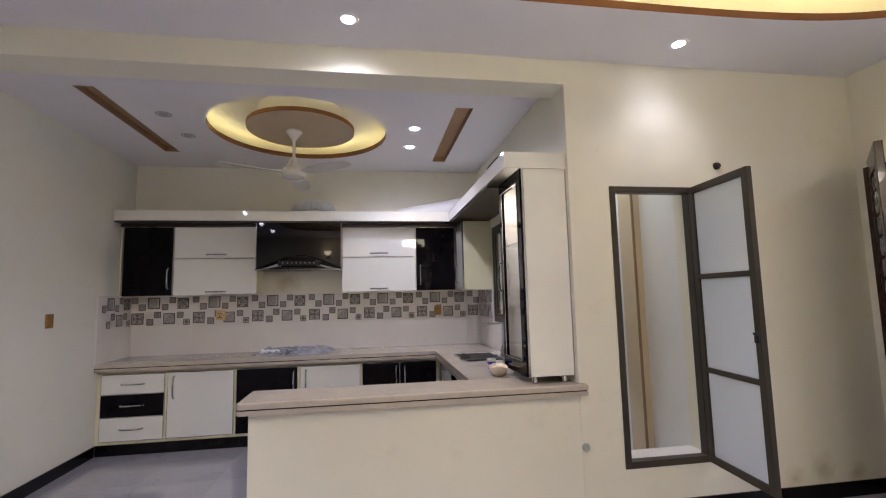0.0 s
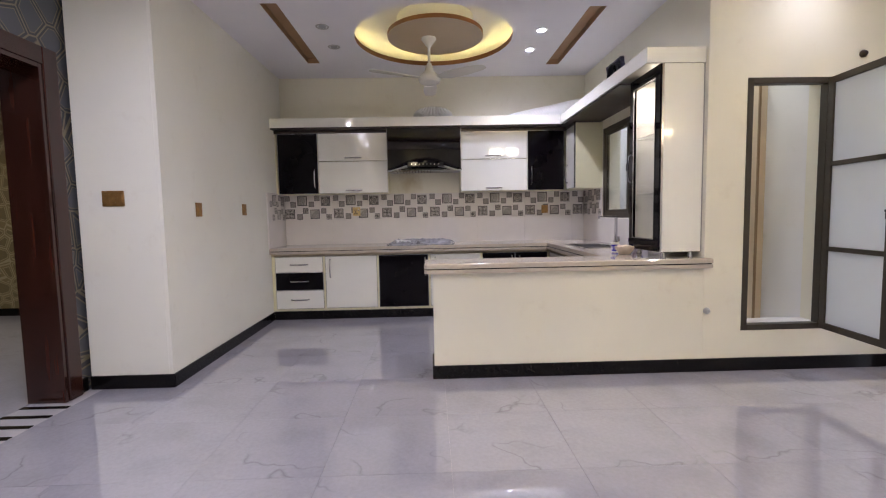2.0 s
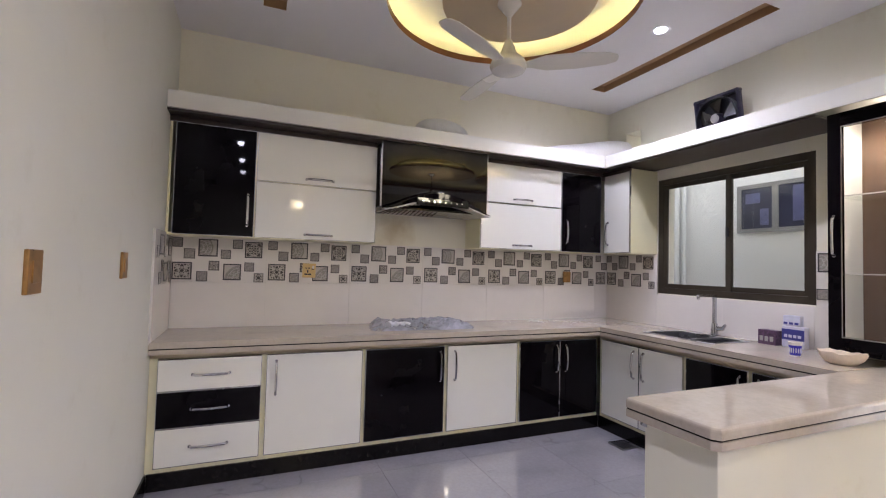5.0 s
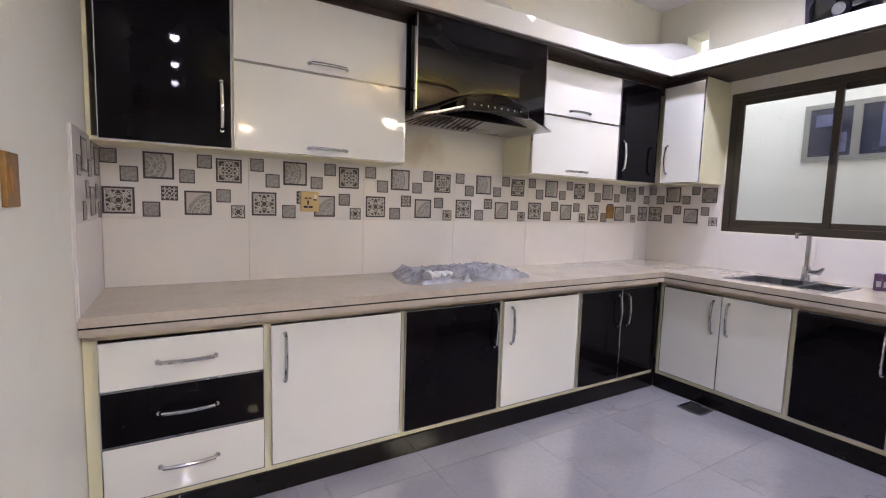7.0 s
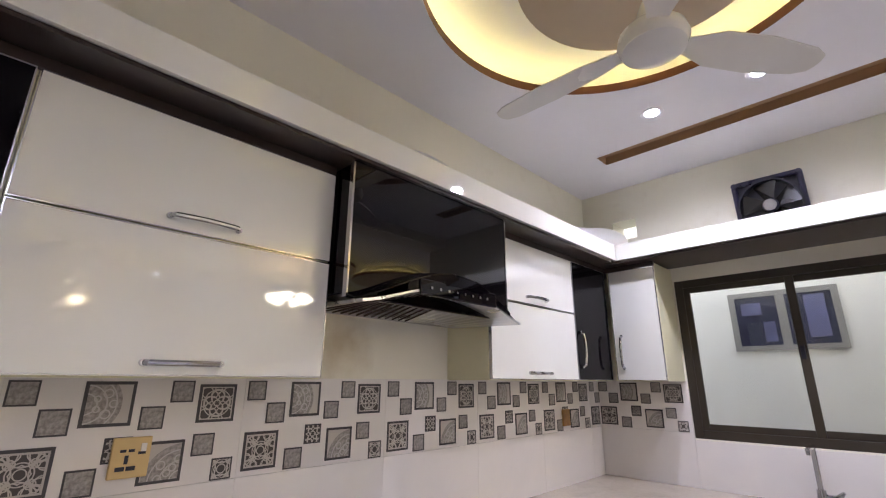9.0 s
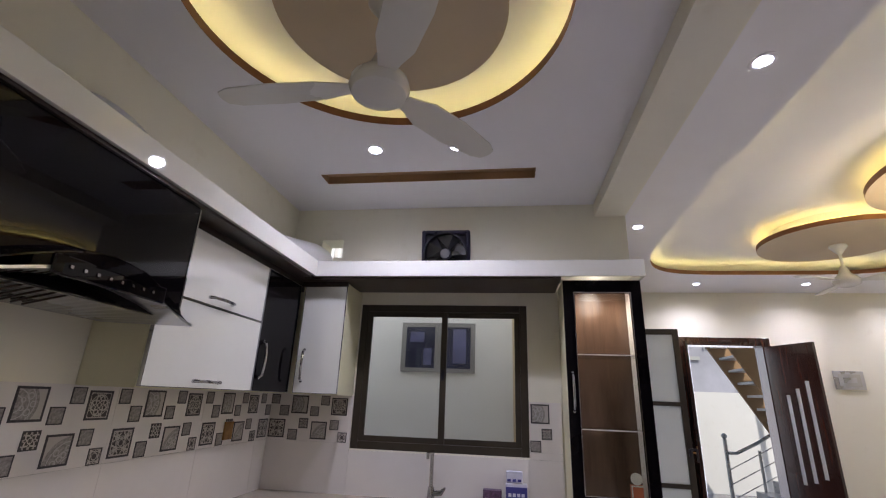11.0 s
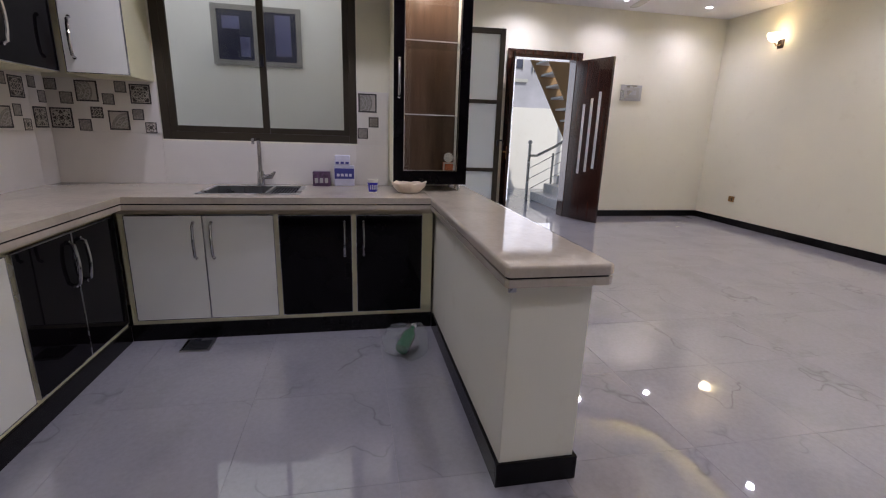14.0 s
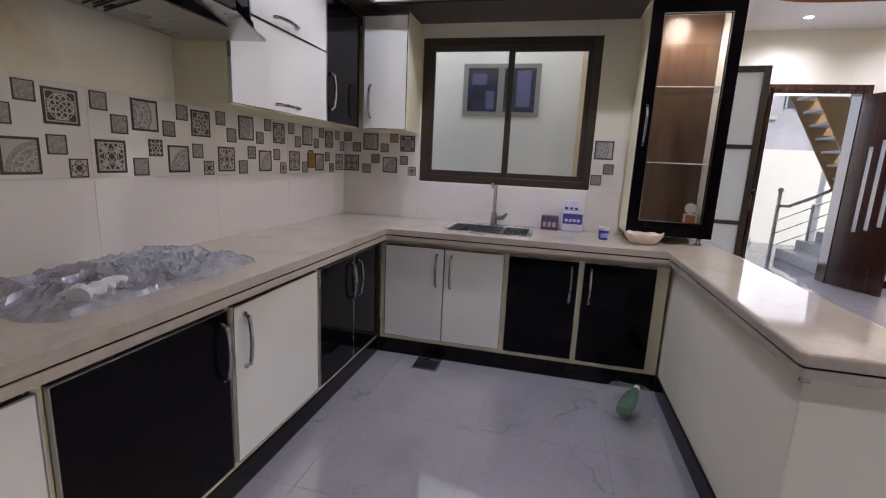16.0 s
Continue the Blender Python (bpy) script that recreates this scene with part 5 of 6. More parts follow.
r = plate_on("light_switch", LEFT_X, LEFT_X + 0.012, 3.52, 3.61, 1.31, 1.43, "switch_brown", "brass coloured switch plate on the off-white wall", "switch")
rocker(r, LEFT_X + 0.012, LEFT_X + 0.016, 3.54, 3.59, 1.34, 1.40, "switch_brown")
r = plate_on("light_switch", LEFT_X, LEFT_X + 0.012, 4.47, 4.56, 1.32, 1.44, "switch_brown", "brass coloured switch plate beside the kitchen cabinets", "switch")
rocker(r, LEFT_X + 0.012, LEFT_X + 0.016, 4.49, 4.54, 1.35, 1.41, "switch_brown")
r = plate_on("light_switch", -3.235, -3.075, 3.038, 3.05, 1.395, 1.51, "switch_brown", "wide brass coloured switch plate on the wall corner", "switch")
for k in range(3):
    rocker(r, -3.215 + k * 0.046, -3.180 + k * 0.046, 3.034, 3.038, 1.42, 1.485, "switch_brown")
r = plate_on("power_socket", -1.865, -1.762, BACK_Y - 0.032, BACK_Y - 0.0165, 1.295, 1.41, "socket_cream", "yellowed multi-pin power socket on the tiled splashback", "socket")
for dx, dz, w, h in ((-0.022, 0.02, 0.008, 0.004), (0.0, 0.02, 0.008, 0.004), (-0.011, -0.005, 0.005, 0.012), (-0.024, -0.03, 0.012, 0.006), (0.004, -0.03, 0.012, 0.006), (0.028, 0.012, 0.010, 0.004)):
    part("pin_hole", boxes((-1.8135 + dx - w, -1.8135 + dx + w, BACK_Y - 0.0335, BACK_Y - 0.0319, 1.3525 + dz - h, 1.3525 + dz + h)), "black_plastic", r)
part("rocker", boxes((-1.79, -1.775, BACK_Y - 0.036, BACK_Y - 0.0319, 1.368, 1.392), bev=0.001), "tile_white", r)
plate_on("power_socket", 0.735, 0.825, BACK_Y - 0.030, BACK_Y - 0.0165, 1.285, 1.395, "switch_brown", "bronze power socket on the tiled splashback", "socket")
r = plate_on("power_socket", 4.00, 4.11, SOUTH_Y, SOUTH_Y + 0.012, 0.37, 0.46, "switch_brown", "brass power socket low on the cream wall", "socket")
rocker(r, 4.03, 4.05, SOUTH_Y + 0.012, SOUTH_Y + 0.015, 0.39, 0.43, "dark_metal")
r = plate_on("distribution_box", EAST_X - 0.03, EAST_X, -0.70, -0.34, 1.90, 2.14, "steel", "steel electrical distribution box on the cream wall", "electric box")
part("lid", boxes((EAST_X - 0.036, EAST_X - 0.0302, -0.655, -0.385, 1.94, 2.10), bev=0.004), "grey_plastic", r)
part("window", boxes((EAST_X - 0.040, EAST_X - 0.0362, -0.60, -0.44, 1.985, 2.055), bev=0.002), "steel", r)


def stub(name, x, y, z, r, label, mat):
    m = Matrix.Translation((x, y, z)) @ Matrix.Rotation(radians(90), 4, "X")
    root = thing(name, (x, y, z), label, "pipe stub")
    part("collar", xform(lathe(bmesh.new(), (0, 0, 0), [(0, 0), (r, 0), (r, 0.012), (r * 0.6, 0.03), (r * 0.55, 0.03), (0, 0.02)], 16), m), mat, root, smooth=True)


stub("gas_outlet", 1.365, NORTH_Y, 0.49, 0.026, "small capped metal outlet on the cream wall", "steel")
stub("lamp_outlet", 2.53, NORTH_Y, 2.45, 0.028, "small open junction outlet above the tall window", "dark_metal")
bm = boxes((-0.80, -0.792, 3.36, 3.39, 0.80, 0.838), bev=0.003)
solo("shelf_bracket", bm, "steel", (-0.79, 3.375, 0.80), "small metal bracket under the worktop corner", "bracket")

# ---------------------------------------------------------------- things on the shelf
FAN_M = Matrix.Translation((1.285, 4.50, 2.497)) @ Matrix.Rotation(radians(-9), 4, "Y")
root = thing("exhaust_fan", (1.25, 4.50, 2.497), "dark blue-black plastic exhaust fan leaning on the wall", "exhaust fan")
bm = boxes((-0.05, -0.01, -0.195, -0.165, 0.025, 0.365), (-0.05, -0.01, 0.165, 0.195, 0.025, 0.365), (-0.05, -0.01, -0.17, 0.17, 0.0, 0.03), (-0.05, -0.01, -0.17, 0.17, 0.36, 0.39), bev=0.010)
part("frame", xform(bm, FAN_M), "blue_plastic", root)
YX = Matrix.Rotation(radians(-90), 4, "Y")
part("back_shell", xform(boxes((-0.008, -0.004, -0.172, 0.172, 0.02, 0.37)), FAN_M), "black_plastic", root)
bm = lathe(bmesh.new(), (0, 0, 0), [(0.160, 0.0), (0.172, 0.0), (0.178, 0.06), (0.166, 0.06), (0.160, 0.0)], 40)
part("ring", xform(bm, FAN_M @ Matrix.Translation((-0.01, 0, 0.195)) @ YX), "black_plastic", root, smooth=True)
for c in ((0.176, 0.019), (-0.176, 0.019), (0.176, 0.371), (-0.176, 0.371)):
    part("corner", xform(lathe(bmesh.new(), (0, 0, 0), [(0, 0), (0.019, 0), (0.019, 0.038), (0, 0.040)], 16), FAN_M @ Matrix.Translation((-0.0105, c[0], c[1])) @ YX), "blue_plastic", root, smooth=False)
part("hub", xform(lathe(bmesh.new(), (0, 0, 0), [(0, 0.07), (0.035, 0.07), (0.045, 0.05), (0.045, 0.0), (0, 0.0)], 24), FAN_M @ Matrix.Translation((-0.01, 0, 0.195)) @ YX), "blue_plastic", root, smooth=True)
part("badge", xform(lathe(bmesh.new(), (0, 0, 0), [(0, 0.079), (0.022, 0.079), (0.024, 0.074), (0.034, 0.074), (0.037, 0.0705), (0, 0.0705)], 24), FAN_M @ Matrix.Translation((-0.01, 0, 0.195)) @ YX), "steel", root)
for k in range(5):
    bm = bmesh.new()
    vs = [bm.verts.new(p) for p in ((-0.015, 0.04, -0.025), (-0.012, 0.155, -0.075), (-0.05, 0.158, 0.065), (-0.05, 0.04, 0.025))]
    ws = [bm.verts.new(v.co + Vector((-0.003, 0, 0))) for v in vs]
    bm.faces.new(vs)
    bm.faces.new(ws[::-1])
    for i in range(4):
        bm.faces.new((vs[i], vs[(i + 1) % 4], ws[(i + 1) % 4], ws[i]))
    part("blade", xform(bm, FAN_M @ Matrix.Translation((0, 0, 0.195)) @ Matrix.Rotation(radians(72 * k + 15), 4, "X")), "blade_plastic", root)

bm = bmesh.new()
pts, rad = [], []
for k in range(61):
    s = k / 60
    a = math.pi * s
    pts.append((-0.735 - 0.20 * math.cos(a), 5.66 + 0.03 * s, 2.572 + 0.078 * math.sin(a)))
    rad.append(0.060 + (0.009 if k % 2 else -0.009))
solo("flexible_duct", tube(bm, pts, rad, 18), "duct_foil", (-0.735, 5.67, 2.497), "arched silver ribbed flexible duct on top of the shelf", "duct", smooth=True)
bm = bmesh.new()
pts, rad = [], []
for k in range(24):
    s = k / 23
    r = 0.022 + 0.112 * min(1, s * 1.1) ** 0.75 * (1 + 0.03 * math.sin(9 * s))
    pts.append((0.12 + 1.18 * s, 5.70 - 0.10 * s, 2.497 + r))
    rad.append(r)
solo("plastic_roll", tube(bm, pts, rad, 22), "pipe_white", (0.7, 5.70, 2.497), "long tapering white plastic roll lying on the shelf corner", "plastic roll", smooth=True)

# ---------------------------------------------------------------- things on the worktop
def sheet(nx, ny, x0, x1, y0, y1, f):
    bm = bmesh.new()
    g = [[bm.verts.new(f(i / nx, j / ny, x0 + (x1 - x0) * i / nx, y0 + (y1 - y0) * j / ny)) for j in range(ny + 1)] for i in range(nx + 1)]
    for i in range(nx):
        for j in range(ny):
            bm.faces.new((g[i][j], g[i + 1][j], g[i + 1][j + 1], g[i][j + 1]))
    return bm


def film(u, v, x, y):
    e = min(u, 1 - u, v, 1 - v)
    big = noise.noise(Vector((x * 2.6 + y * 1.2, y * 5 - x * 1.6, 1.3)))
    fold = 1 - abs(noise.noise(Vector((x * 4.5 + y * 6, y * 7 - x * 3, 4.1)))) * 3.0
    crease = 1 - abs(noise.noise(Vector((x * 9 - y * 5, y * 13 + x * 4, 9.0)))) * 3.0
    rise = min(1.0, e * 11) ** 0.6
    z = 0.9015 + rise * (0.024 + 0.018 * big + 0.030 * max(0.0, fold) ** 2 + 0.014 * max(0.0, crease) ** 2)
    edge = 0.12 * noise.noise(Vector((x * 4, y * 4, 7.7))) * (1 - rise)
    return (x + edge, y + edge * 0.5, max(z, 0.914 if rise > 0.5 else 0.9012))


root = thing("gas_hob", (-0.90, 5.58, 0.90), "built-in hob wrapped in crumpled translucent grey plastic film", "hob")
root.location.z += LIFT
part("hob_plate", boxes((-1.20, -0.58, 5.42, 5.74, 0.9005, 0.912), bev=0.002), "black_gloss", root)
curl = [(-1.26 + 0.018 * k, 5.40 + 0.006 * k + 0.008 * math.sin(k), 0.938 + 0.004 * math.sin(k * 1.7)) for k in range(13)]
part("film_roll", tube(bmesh.new(), curl, [0.030 - 0.0012 * k + 0.004 * math.sin(k * 2.1) for k in range(13)], 12), "film_pale", root, "rolled pale edge of the film")
part("film", sheet(58, 30, -1.32, -0.50, 5.36, 5.80, film), "film", root, "crumpled plastic film")

root = thing("paper_cup", (0.92, 3.775, 0.90), "small blue and white printed paper cup on the worktop", "cup")
root.location.z += LIFT
part("cup", lathe(bmesh.new(), (0.92, 3.775, 0.9005), [(0, 0), (0.026, 0), (0.036, 0.085), (0.038, 0.088), (0.033, 0.088), (0.024, 0.004), (0, 0.004)], 28), "paper", root, smooth=True)
part("print", lathe(bmesh.new(), (0.92, 3.775, 0.9005), [(0.0272, 0.006), (0.0352, 0.068), (0.0348, 0.068), (0.0268, 0.006), (0.0272, 0.006)], 28), "cup_blue", root, "blue printed band", smooth=True)
for k in range(7):
    a = radians(150 + k * 22)
    m = Matrix.Translation((0.92, 3.775, 0.9005)) @ Matrix.Rotation(a, 4, "Z")
    part("print_bar", xform(boxes((0.0318, 0.0345, -0.003, 0.003, 0.022, 0.052)), m), "bluewhite", root)


def lump(cx, cy, z0, rx, ry, h, seed, dip=0.0, nu=40, nv=16):
    bm = bmesh.new()
    rows = []
    for j in range(nv + 1):
        ph = math.pi * j / nv
        row = []
        for i in range(nu):
            a = 2 * math.pi * i / nu
            q = 1 + 0.20 * noise.noise(Vector((math.cos(a) * 1.7, math.sin(a) * 1.7, seed + ph))) + 0.07 * noise.noise(Vector((math.cos(a) * 6, math.sin(a) * 6, seed * 2 + ph * 4)))
            r = math.sin(ph) ** 0.8 * q
            z = h * 0.5 * (1 + math.cos(ph)) * (1 - dip * max(0, 1 - r * 1.3) * (ph < math.pi / 2))
            row.append(bm.verts.new((cx + rx * r * math.cos(a), cy + ry * r * math.sin(a), z0 + z)))
        rows.append(row)
    for p, q in zip(rows, rows[1:]):
        for i in range(nu):
            bm.faces.new((p[i], p[(i + 1) % nu], q[(i + 1) % nu], q[i]))
    bmesh.ops.remove_doubles(bm, verts=bm.verts[:], dist=1e-5)
    return bm


def paper_bowl(cx, cy, z0, rx, ry, h, seed):
    bm = bmesh.new()
    rows = []
    for r, z in ((0.0, 0.0), (0.45, 0.0), (0.62, 0.10), (0.86, 0.50), (1.0, 0.92), (0.99, 1.0), (0.93, 0.98), (0.80, 0.72), (0.50, 0.62), (0.0, 0.60)):
        row = []
        for i in range(44):
            a = 2 * math.pi * i / 44
            q = 1 + 0.13 * noise.noise(Vector((math.cos(a) * 1.5, math.sin(a) * 1.5, seed + z))) + 0.05 * noise.noise(Vector((math.cos(a) * 7, math.sin(a) * 7, seed + z * 3)))
            up = 1 + 0.22 * noise.noise(Vector((math.cos(a) * 1.3, math.sin(a) * 1.3, seed * 3))) + 0.10 * noise.noise(Vector((math.cos(a) * 4, math.sin(a) * 4, seed * 3)))
            row.append(bm.verts.new((cx + rx * r * q * math.cos(a), cy + ry * r * q * math.sin(a), z0 + z * h * up)))
        rows.append(row)
    for p, q in zip(rows, rows[1:]):
        for i in range(44):
            bm.faces.new((p[i], p[(i + 1) % 44], q[(i + 1) % 44], q[i]))
    bmesh.ops.remove_doubles(bm, verts=bm.verts[:], dist=1e-5)
    return bm


solo("crumpled_paper", paper_bowl(0.905, 3.53, 0.9105, 0.070, 0.118, 0.074, 2.2), "kraft", (0.905, 3.53, 0.9105), "crumpled tan paper bundle beside the display cabinet foot", "paper", smooth=True)
root = thing("carton", (1.26, 4.13, 0.90), "small dark purple printed carton against the tiles", "box")
root.location.z += LIFT
part("box", boxes((1.225, 1.295, 4.068, 4.192, 0.9005, 1.005), bev=0.003), "purple", root)
for k in range(3):
    part("print_bar", boxes((1.2225, 1.2248, 4.085 + k * 0.035, 4.108 + k * 0.035, 0.925, 0.96)), "grey_plastic", root)
root = thing("packet", (1.27, 3.965, 0.90), "upright white paper packet with navy printing", "packet")
root.location.z += LIFT
bm = boxes((1.245, 1.300, 3.895, 4.040, 0.9005, 1.05, 0), (1.25, 1.295, 3.925, 4.035, 1.05, 1.125, 0), bev=0.006)
part("bag", bm, "bluewhite", root)
part("print", boxes((1.2415, 1.2448, 3.897, 4.038, 0.955, 1.03)), "navy", root, "navy printed band")
for k in range(4):
    part("print_bar", boxes((1.239, 1.2413, 3.915 + k * 0.029, 3.935 + k * 0.029, 0.972, 0.992)), "bluewhite", root)
for k in range(3):
    part("print_bar", boxes((1.246, 1.2498, 3.935 + k * 0.035, 3.958 + k * 0.035, 1.062, 1.078)), "navy", root)

# in the display cabinet
root = thing("gift_card_box", (1.22, 3.19, 0.97), "small orange-red framed card box with a pale disc on top", "ornament")
part("box", boxes((1.20, 1.24, 3.155, 3.235, 0.9805, 1.10), bev=0.003), "red_print", root)
part("rim", boxes((1.195, 1.1995, 3.155, 3.162, 0.9805, 1.10), (1.195, 1.1995, 3.228, 3.235, 0.9805, 1.10), (1.195, 1.1995, 3.162, 3.228, 1.092, 1.10)), "paper", root)
bm = xform(lathe(bmesh.new(), (0, 0, 0), [(0, 0), (0.036, 0), (0.036, 0.014), (0, 0.014)], 24), Matrix.Translation((1.225, 3.195, 1.1365)) @ Matrix.Rotation(radians(-90), 4, "Y"))
part("disc", bm, "paper", root)
solo("crumpled_wrapper", lump(1.15, 3.27, 0.9805, 0.06, 0.13, 0.035, 5.1, 0.2, 30, 10), "paper", (1.15, 3.27, 0.9805), "low crumpled white wrapper in the display cabinet", "paper", smooth=True)
root = thing("small_bottle", (1.08, 3.575, 0.97), "tiny amber bottle with a white cap in the display cabinet", "bottle")
part("bottle", lathe(bmesh.new(), (1.08, 3.56, 0.9805), [(0, 0), (0.022, 0), (0.022, 0.035), (0.010, 0.055), (0.010, 0.062), (0, 0.062)], 18), "switch_brown", root, smooth=True)
part("cap", lathe(bmesh.new(), (1.08, 3.56, 1.033), [(0, 0), (0.013, 0), (0.013, 0.018), (0, 0.018)], 16), "paper", root, smooth=True)

# on the floor
root = thing("floor_drain", (0.595, 4.86, 0.0), "square steel floor drain with a slotted grate", "drain")
part("frame", boxes((0.51, 0.68, 4.775, 4.792, 0.0005, 0.004), (0.51, 0.68, 4.928, 4.945, 0.0005, 0.004), (0.51, 0.527, 4.792, 4.928, 0.0005, 0.004), (0.663, 0.68, 4.792, 4.928, 0.0005, 0.004)), "steel", root)
part("well", boxes((0.527, 0.663, 4.792, 4.928, 0.0003, 0.001)), "black_plastic", root)
for k in range(7):
    part("bar", boxes((0.533 + k * 0.019, 0.542 + k * 0.019, 4.792, 4.928, 0.0012, 0.0035)), "drain", root)
def crumpled_bag(cx, cy, rx, ry, h, seed):
    """A loose bag: faceted folds over a rounded heap, flat where it lies."""
    bm = bmesh.new()
    rows = []
    for j in range(15):
        ph = math.pi * j / 14
        row = []
        for i in range(34):
            a = 2 * math.pi * i / 34
            d = Vector((math.cos(a) * math.sin(ph), math.sin(a) * math.sin(ph), math.cos(ph)))
            fold = 1 + 0.30 * noise.noise(d * 1.6 + Vector((seed, 0, 0))) + 0.22 * (abs(noise.noise(d * 4.5 + Vector((0, seed, 0)))) - 0.25) + 0.10 * noise.noise(d * 11)
            row.append(bm.verts.new((cx + rx * d.x * fold, cy + ry * d.y * fold, max(0.0008 + 0.0003 * (j % 3), h * 0.42 * (1 + d.z * fold) - 0.01))))
        rows.append(row)
    for p, q in zip(rows, rows[1:]):
        for i in range(34):
            bm.faces.new((p[i], p[(i + 1) % 34], q[(i + 1) % 34], q[i]))
    bmesh.ops.remove_doubles(bm, verts=bm.verts[:], dist=1e-5)
    return bm


root = thing("waste_bag", (0.38, 3.60, 0.0), "clear crumpled plastic bag holding a green bottle on the floor", "plastic bag")
part("bag", crumpled_bag(0.36, 3.60, 0.17, 0.145, 0.20, 3.7), "bag", root, "thin clear plastic bag")
part("knot", crumpled_bag(0.50, 3.62, 0.045, 0.04, 0.06, 9.1), "bag", root, "bunched bag mouth")
BOTTLE = Matrix.Translation((0.27, 3.64, 0.055)) @ Matrix.Rotation(radians(-28), 4, "Z") @ Matrix.Rotation(radians(72), 4, "Y")
part("bottle", xform(lathe(bmesh.new(), (0, 0, 0), [(0, 0), (0.038, 0.003), (0.042, 0.02), (0.042, 0.12), (0.034, 0.15), (0.016, 0.185), (0.015, 0.205), (0, 0.205)], 22), BOTTLE), "bottle_green", root, "green plastic bottle", smooth=True)
part("bottle_cap", xform(lathe(bmesh.new(), (0, 0, 0.2055), [(0, 0), (0.017, 0), (0.017, 0.018), (0, 0.018)], 18), BOTTLE), "paper", root, "white bottle cap", smooth=True)

# ---------------------------------------------------------------- outside the front door
structure("yard_pavement", boxes((EAST_X + 0.22, 14, -9, 9, -0.12, -0.012)), "floor_tile", "pale polished courtyard paving")
structure("ground", boxes((14, 400, -300, 300, -0.5, -0.25), (-300, 14, 14, 300, -0.5, -0.25), (-300, 14, -300, -12, -0.5, -0.25)), "step", "pale dusty ground")
structure("yard_wall", boxes((8.6, 8.8, -9, 9, -0.1, 1.94)), "outer", "bright cream yard wall")
root = thing("yard_gate", (8.55, 0.55, 0), "narrow brown metal gate leaf in the yard wall", "gate")
part("panel", boxes((8.55, 8.59, 0.42, 0.75, 0.02, 1.85), bev=0.004), "brown_edge", root)
root = thing("neighbour_house", (16, -3, 0), "pale grey neighbouring house with stepped parapets and small windows", "house")
part("wall", boxes((15, 22, -3.6, -1.2, -0.25, 5.3), (17, 22, -5.2, -3.6, -0.25, 4.2), (16, 22, -9, -5.2, -0.25, 4.9), (16, 22, -1.2, 6, -0.25, 4.1)), "house_grey", root)
part("parapet", boxes((14.94, 15.0, -3.64, -1.16, 5.3, 5.42), (16.94, 17.0, -5.2, -3.65, 4.2, 4.34), (14.9, 14.98, -2.6, -1.2, 3.2, 3.32)), "grey_plastic", root, "grey concrete parapet edges")
for wy, wz in ((-2.1, 3.7), (-3.1, 3.6), (-5.9, 3.3), (-6.9, 3.3)):
    win = part("window", boxes((14.95 if wy > -3.6 else 15.95, 14.99 if wy > -3.6 else 15.99, wy - 0.28, wy + 0.28, wz, wz + 0.8)), "neighbour_glass", root)
    part("window_frame", boxes(*[((14.92 if wy > -3.6 else 15.92), (14.948 if wy > -3.6 else 15.948), wy - 0.32 + k * 0.30, wy - 0.28 + k * 0.30, wz - 0.04, wz + 0.84) for k in range(3)]), "grey_plastic", win)
part("tank", lathe(bmesh.new(), (18.2, -2.4, 5.3), [(0, 0), (0.5, 0), (0.5, 1.0), (0.2, 1.25), (0, 1.25)], 20), "grey_plastic", root, "grey water tank", smooth=True)
py = -1.62
root = thing("porch_post", (7.3, py, -0.01), "slim cream painted square post under the outside stair", "post")
part("shaft", boxes((7.26, 7.34, py - 0.04, py + 0.04, -0.012, 2.9), bev=0.004), "stain", root)
part("base", boxes((7.235, 7.365, py - 0.065, py + 0.065, -0.012, 0.06), bev=0.004), "step", root)
root = thing("stone_steps", (6.1, 0.2, 0), "short flight of grey stone steps beside the porch", "steps")
for k in range(6):
    part("step", boxes((5.45, 6.80, -1.9, 0.24 - 0.28 * k, -0.01 + 0.17 * k, 0.16 + 0.17 * k), bev=0.006), "step", root)
root = thing("stair_railing", (6.72, 0.3, 0), "polished steel stair railing with a ball finial", "railing")
P = [(6.72, 0.36, -0.01), (6.72, -0.16, 0.16), (6.72, -0.72, 0.50), (6.72, -1.28, 0.84)]
for i, (x, y, z) in enumerate(P):
    top = (1.10, 0.96, 1.34, 1.68)[i]
    part("post", tube(bmesh.new(), [(x, y, z), (x, y, top)], 0.030 if i == 0 else 0.022, 12), "steel", root, smooth=True)
part("finial", lathe(bmesh.new(), (6.72, 0.36, 1.10), [(0.0, 0), (0.035, 0), (0.02, 0.02), (0.045, 0.05), (0.045, 0.075), (0.02, 0.105), (0, 0.11)], 18), "steel", root, smooth=True)
part("handrail", tube(bmesh.new(), [(6.72, 0.33, 0.90), (6.72, 0.20, 0.90), (6.72, -0.16, 1.08), (6.72, -0.72, 1.42), (6.72, -1.28, 1.76)], 0.026, 12), "steel", root, smooth=True)
for dz in (0.22, 0.44, 0.66):
    part("rail", tube(bmesh.new(), [(6.72, 0.34, 0.86 - dz - 0.0), (6.72, -1.28, 1.72 - dz)], 0.008, 8), "steel", root, smooth=True)
root = thing("steel_staircase", (6.6, -0.2, 2.0), "steep brown steel outside staircase seen from below", "staircase")
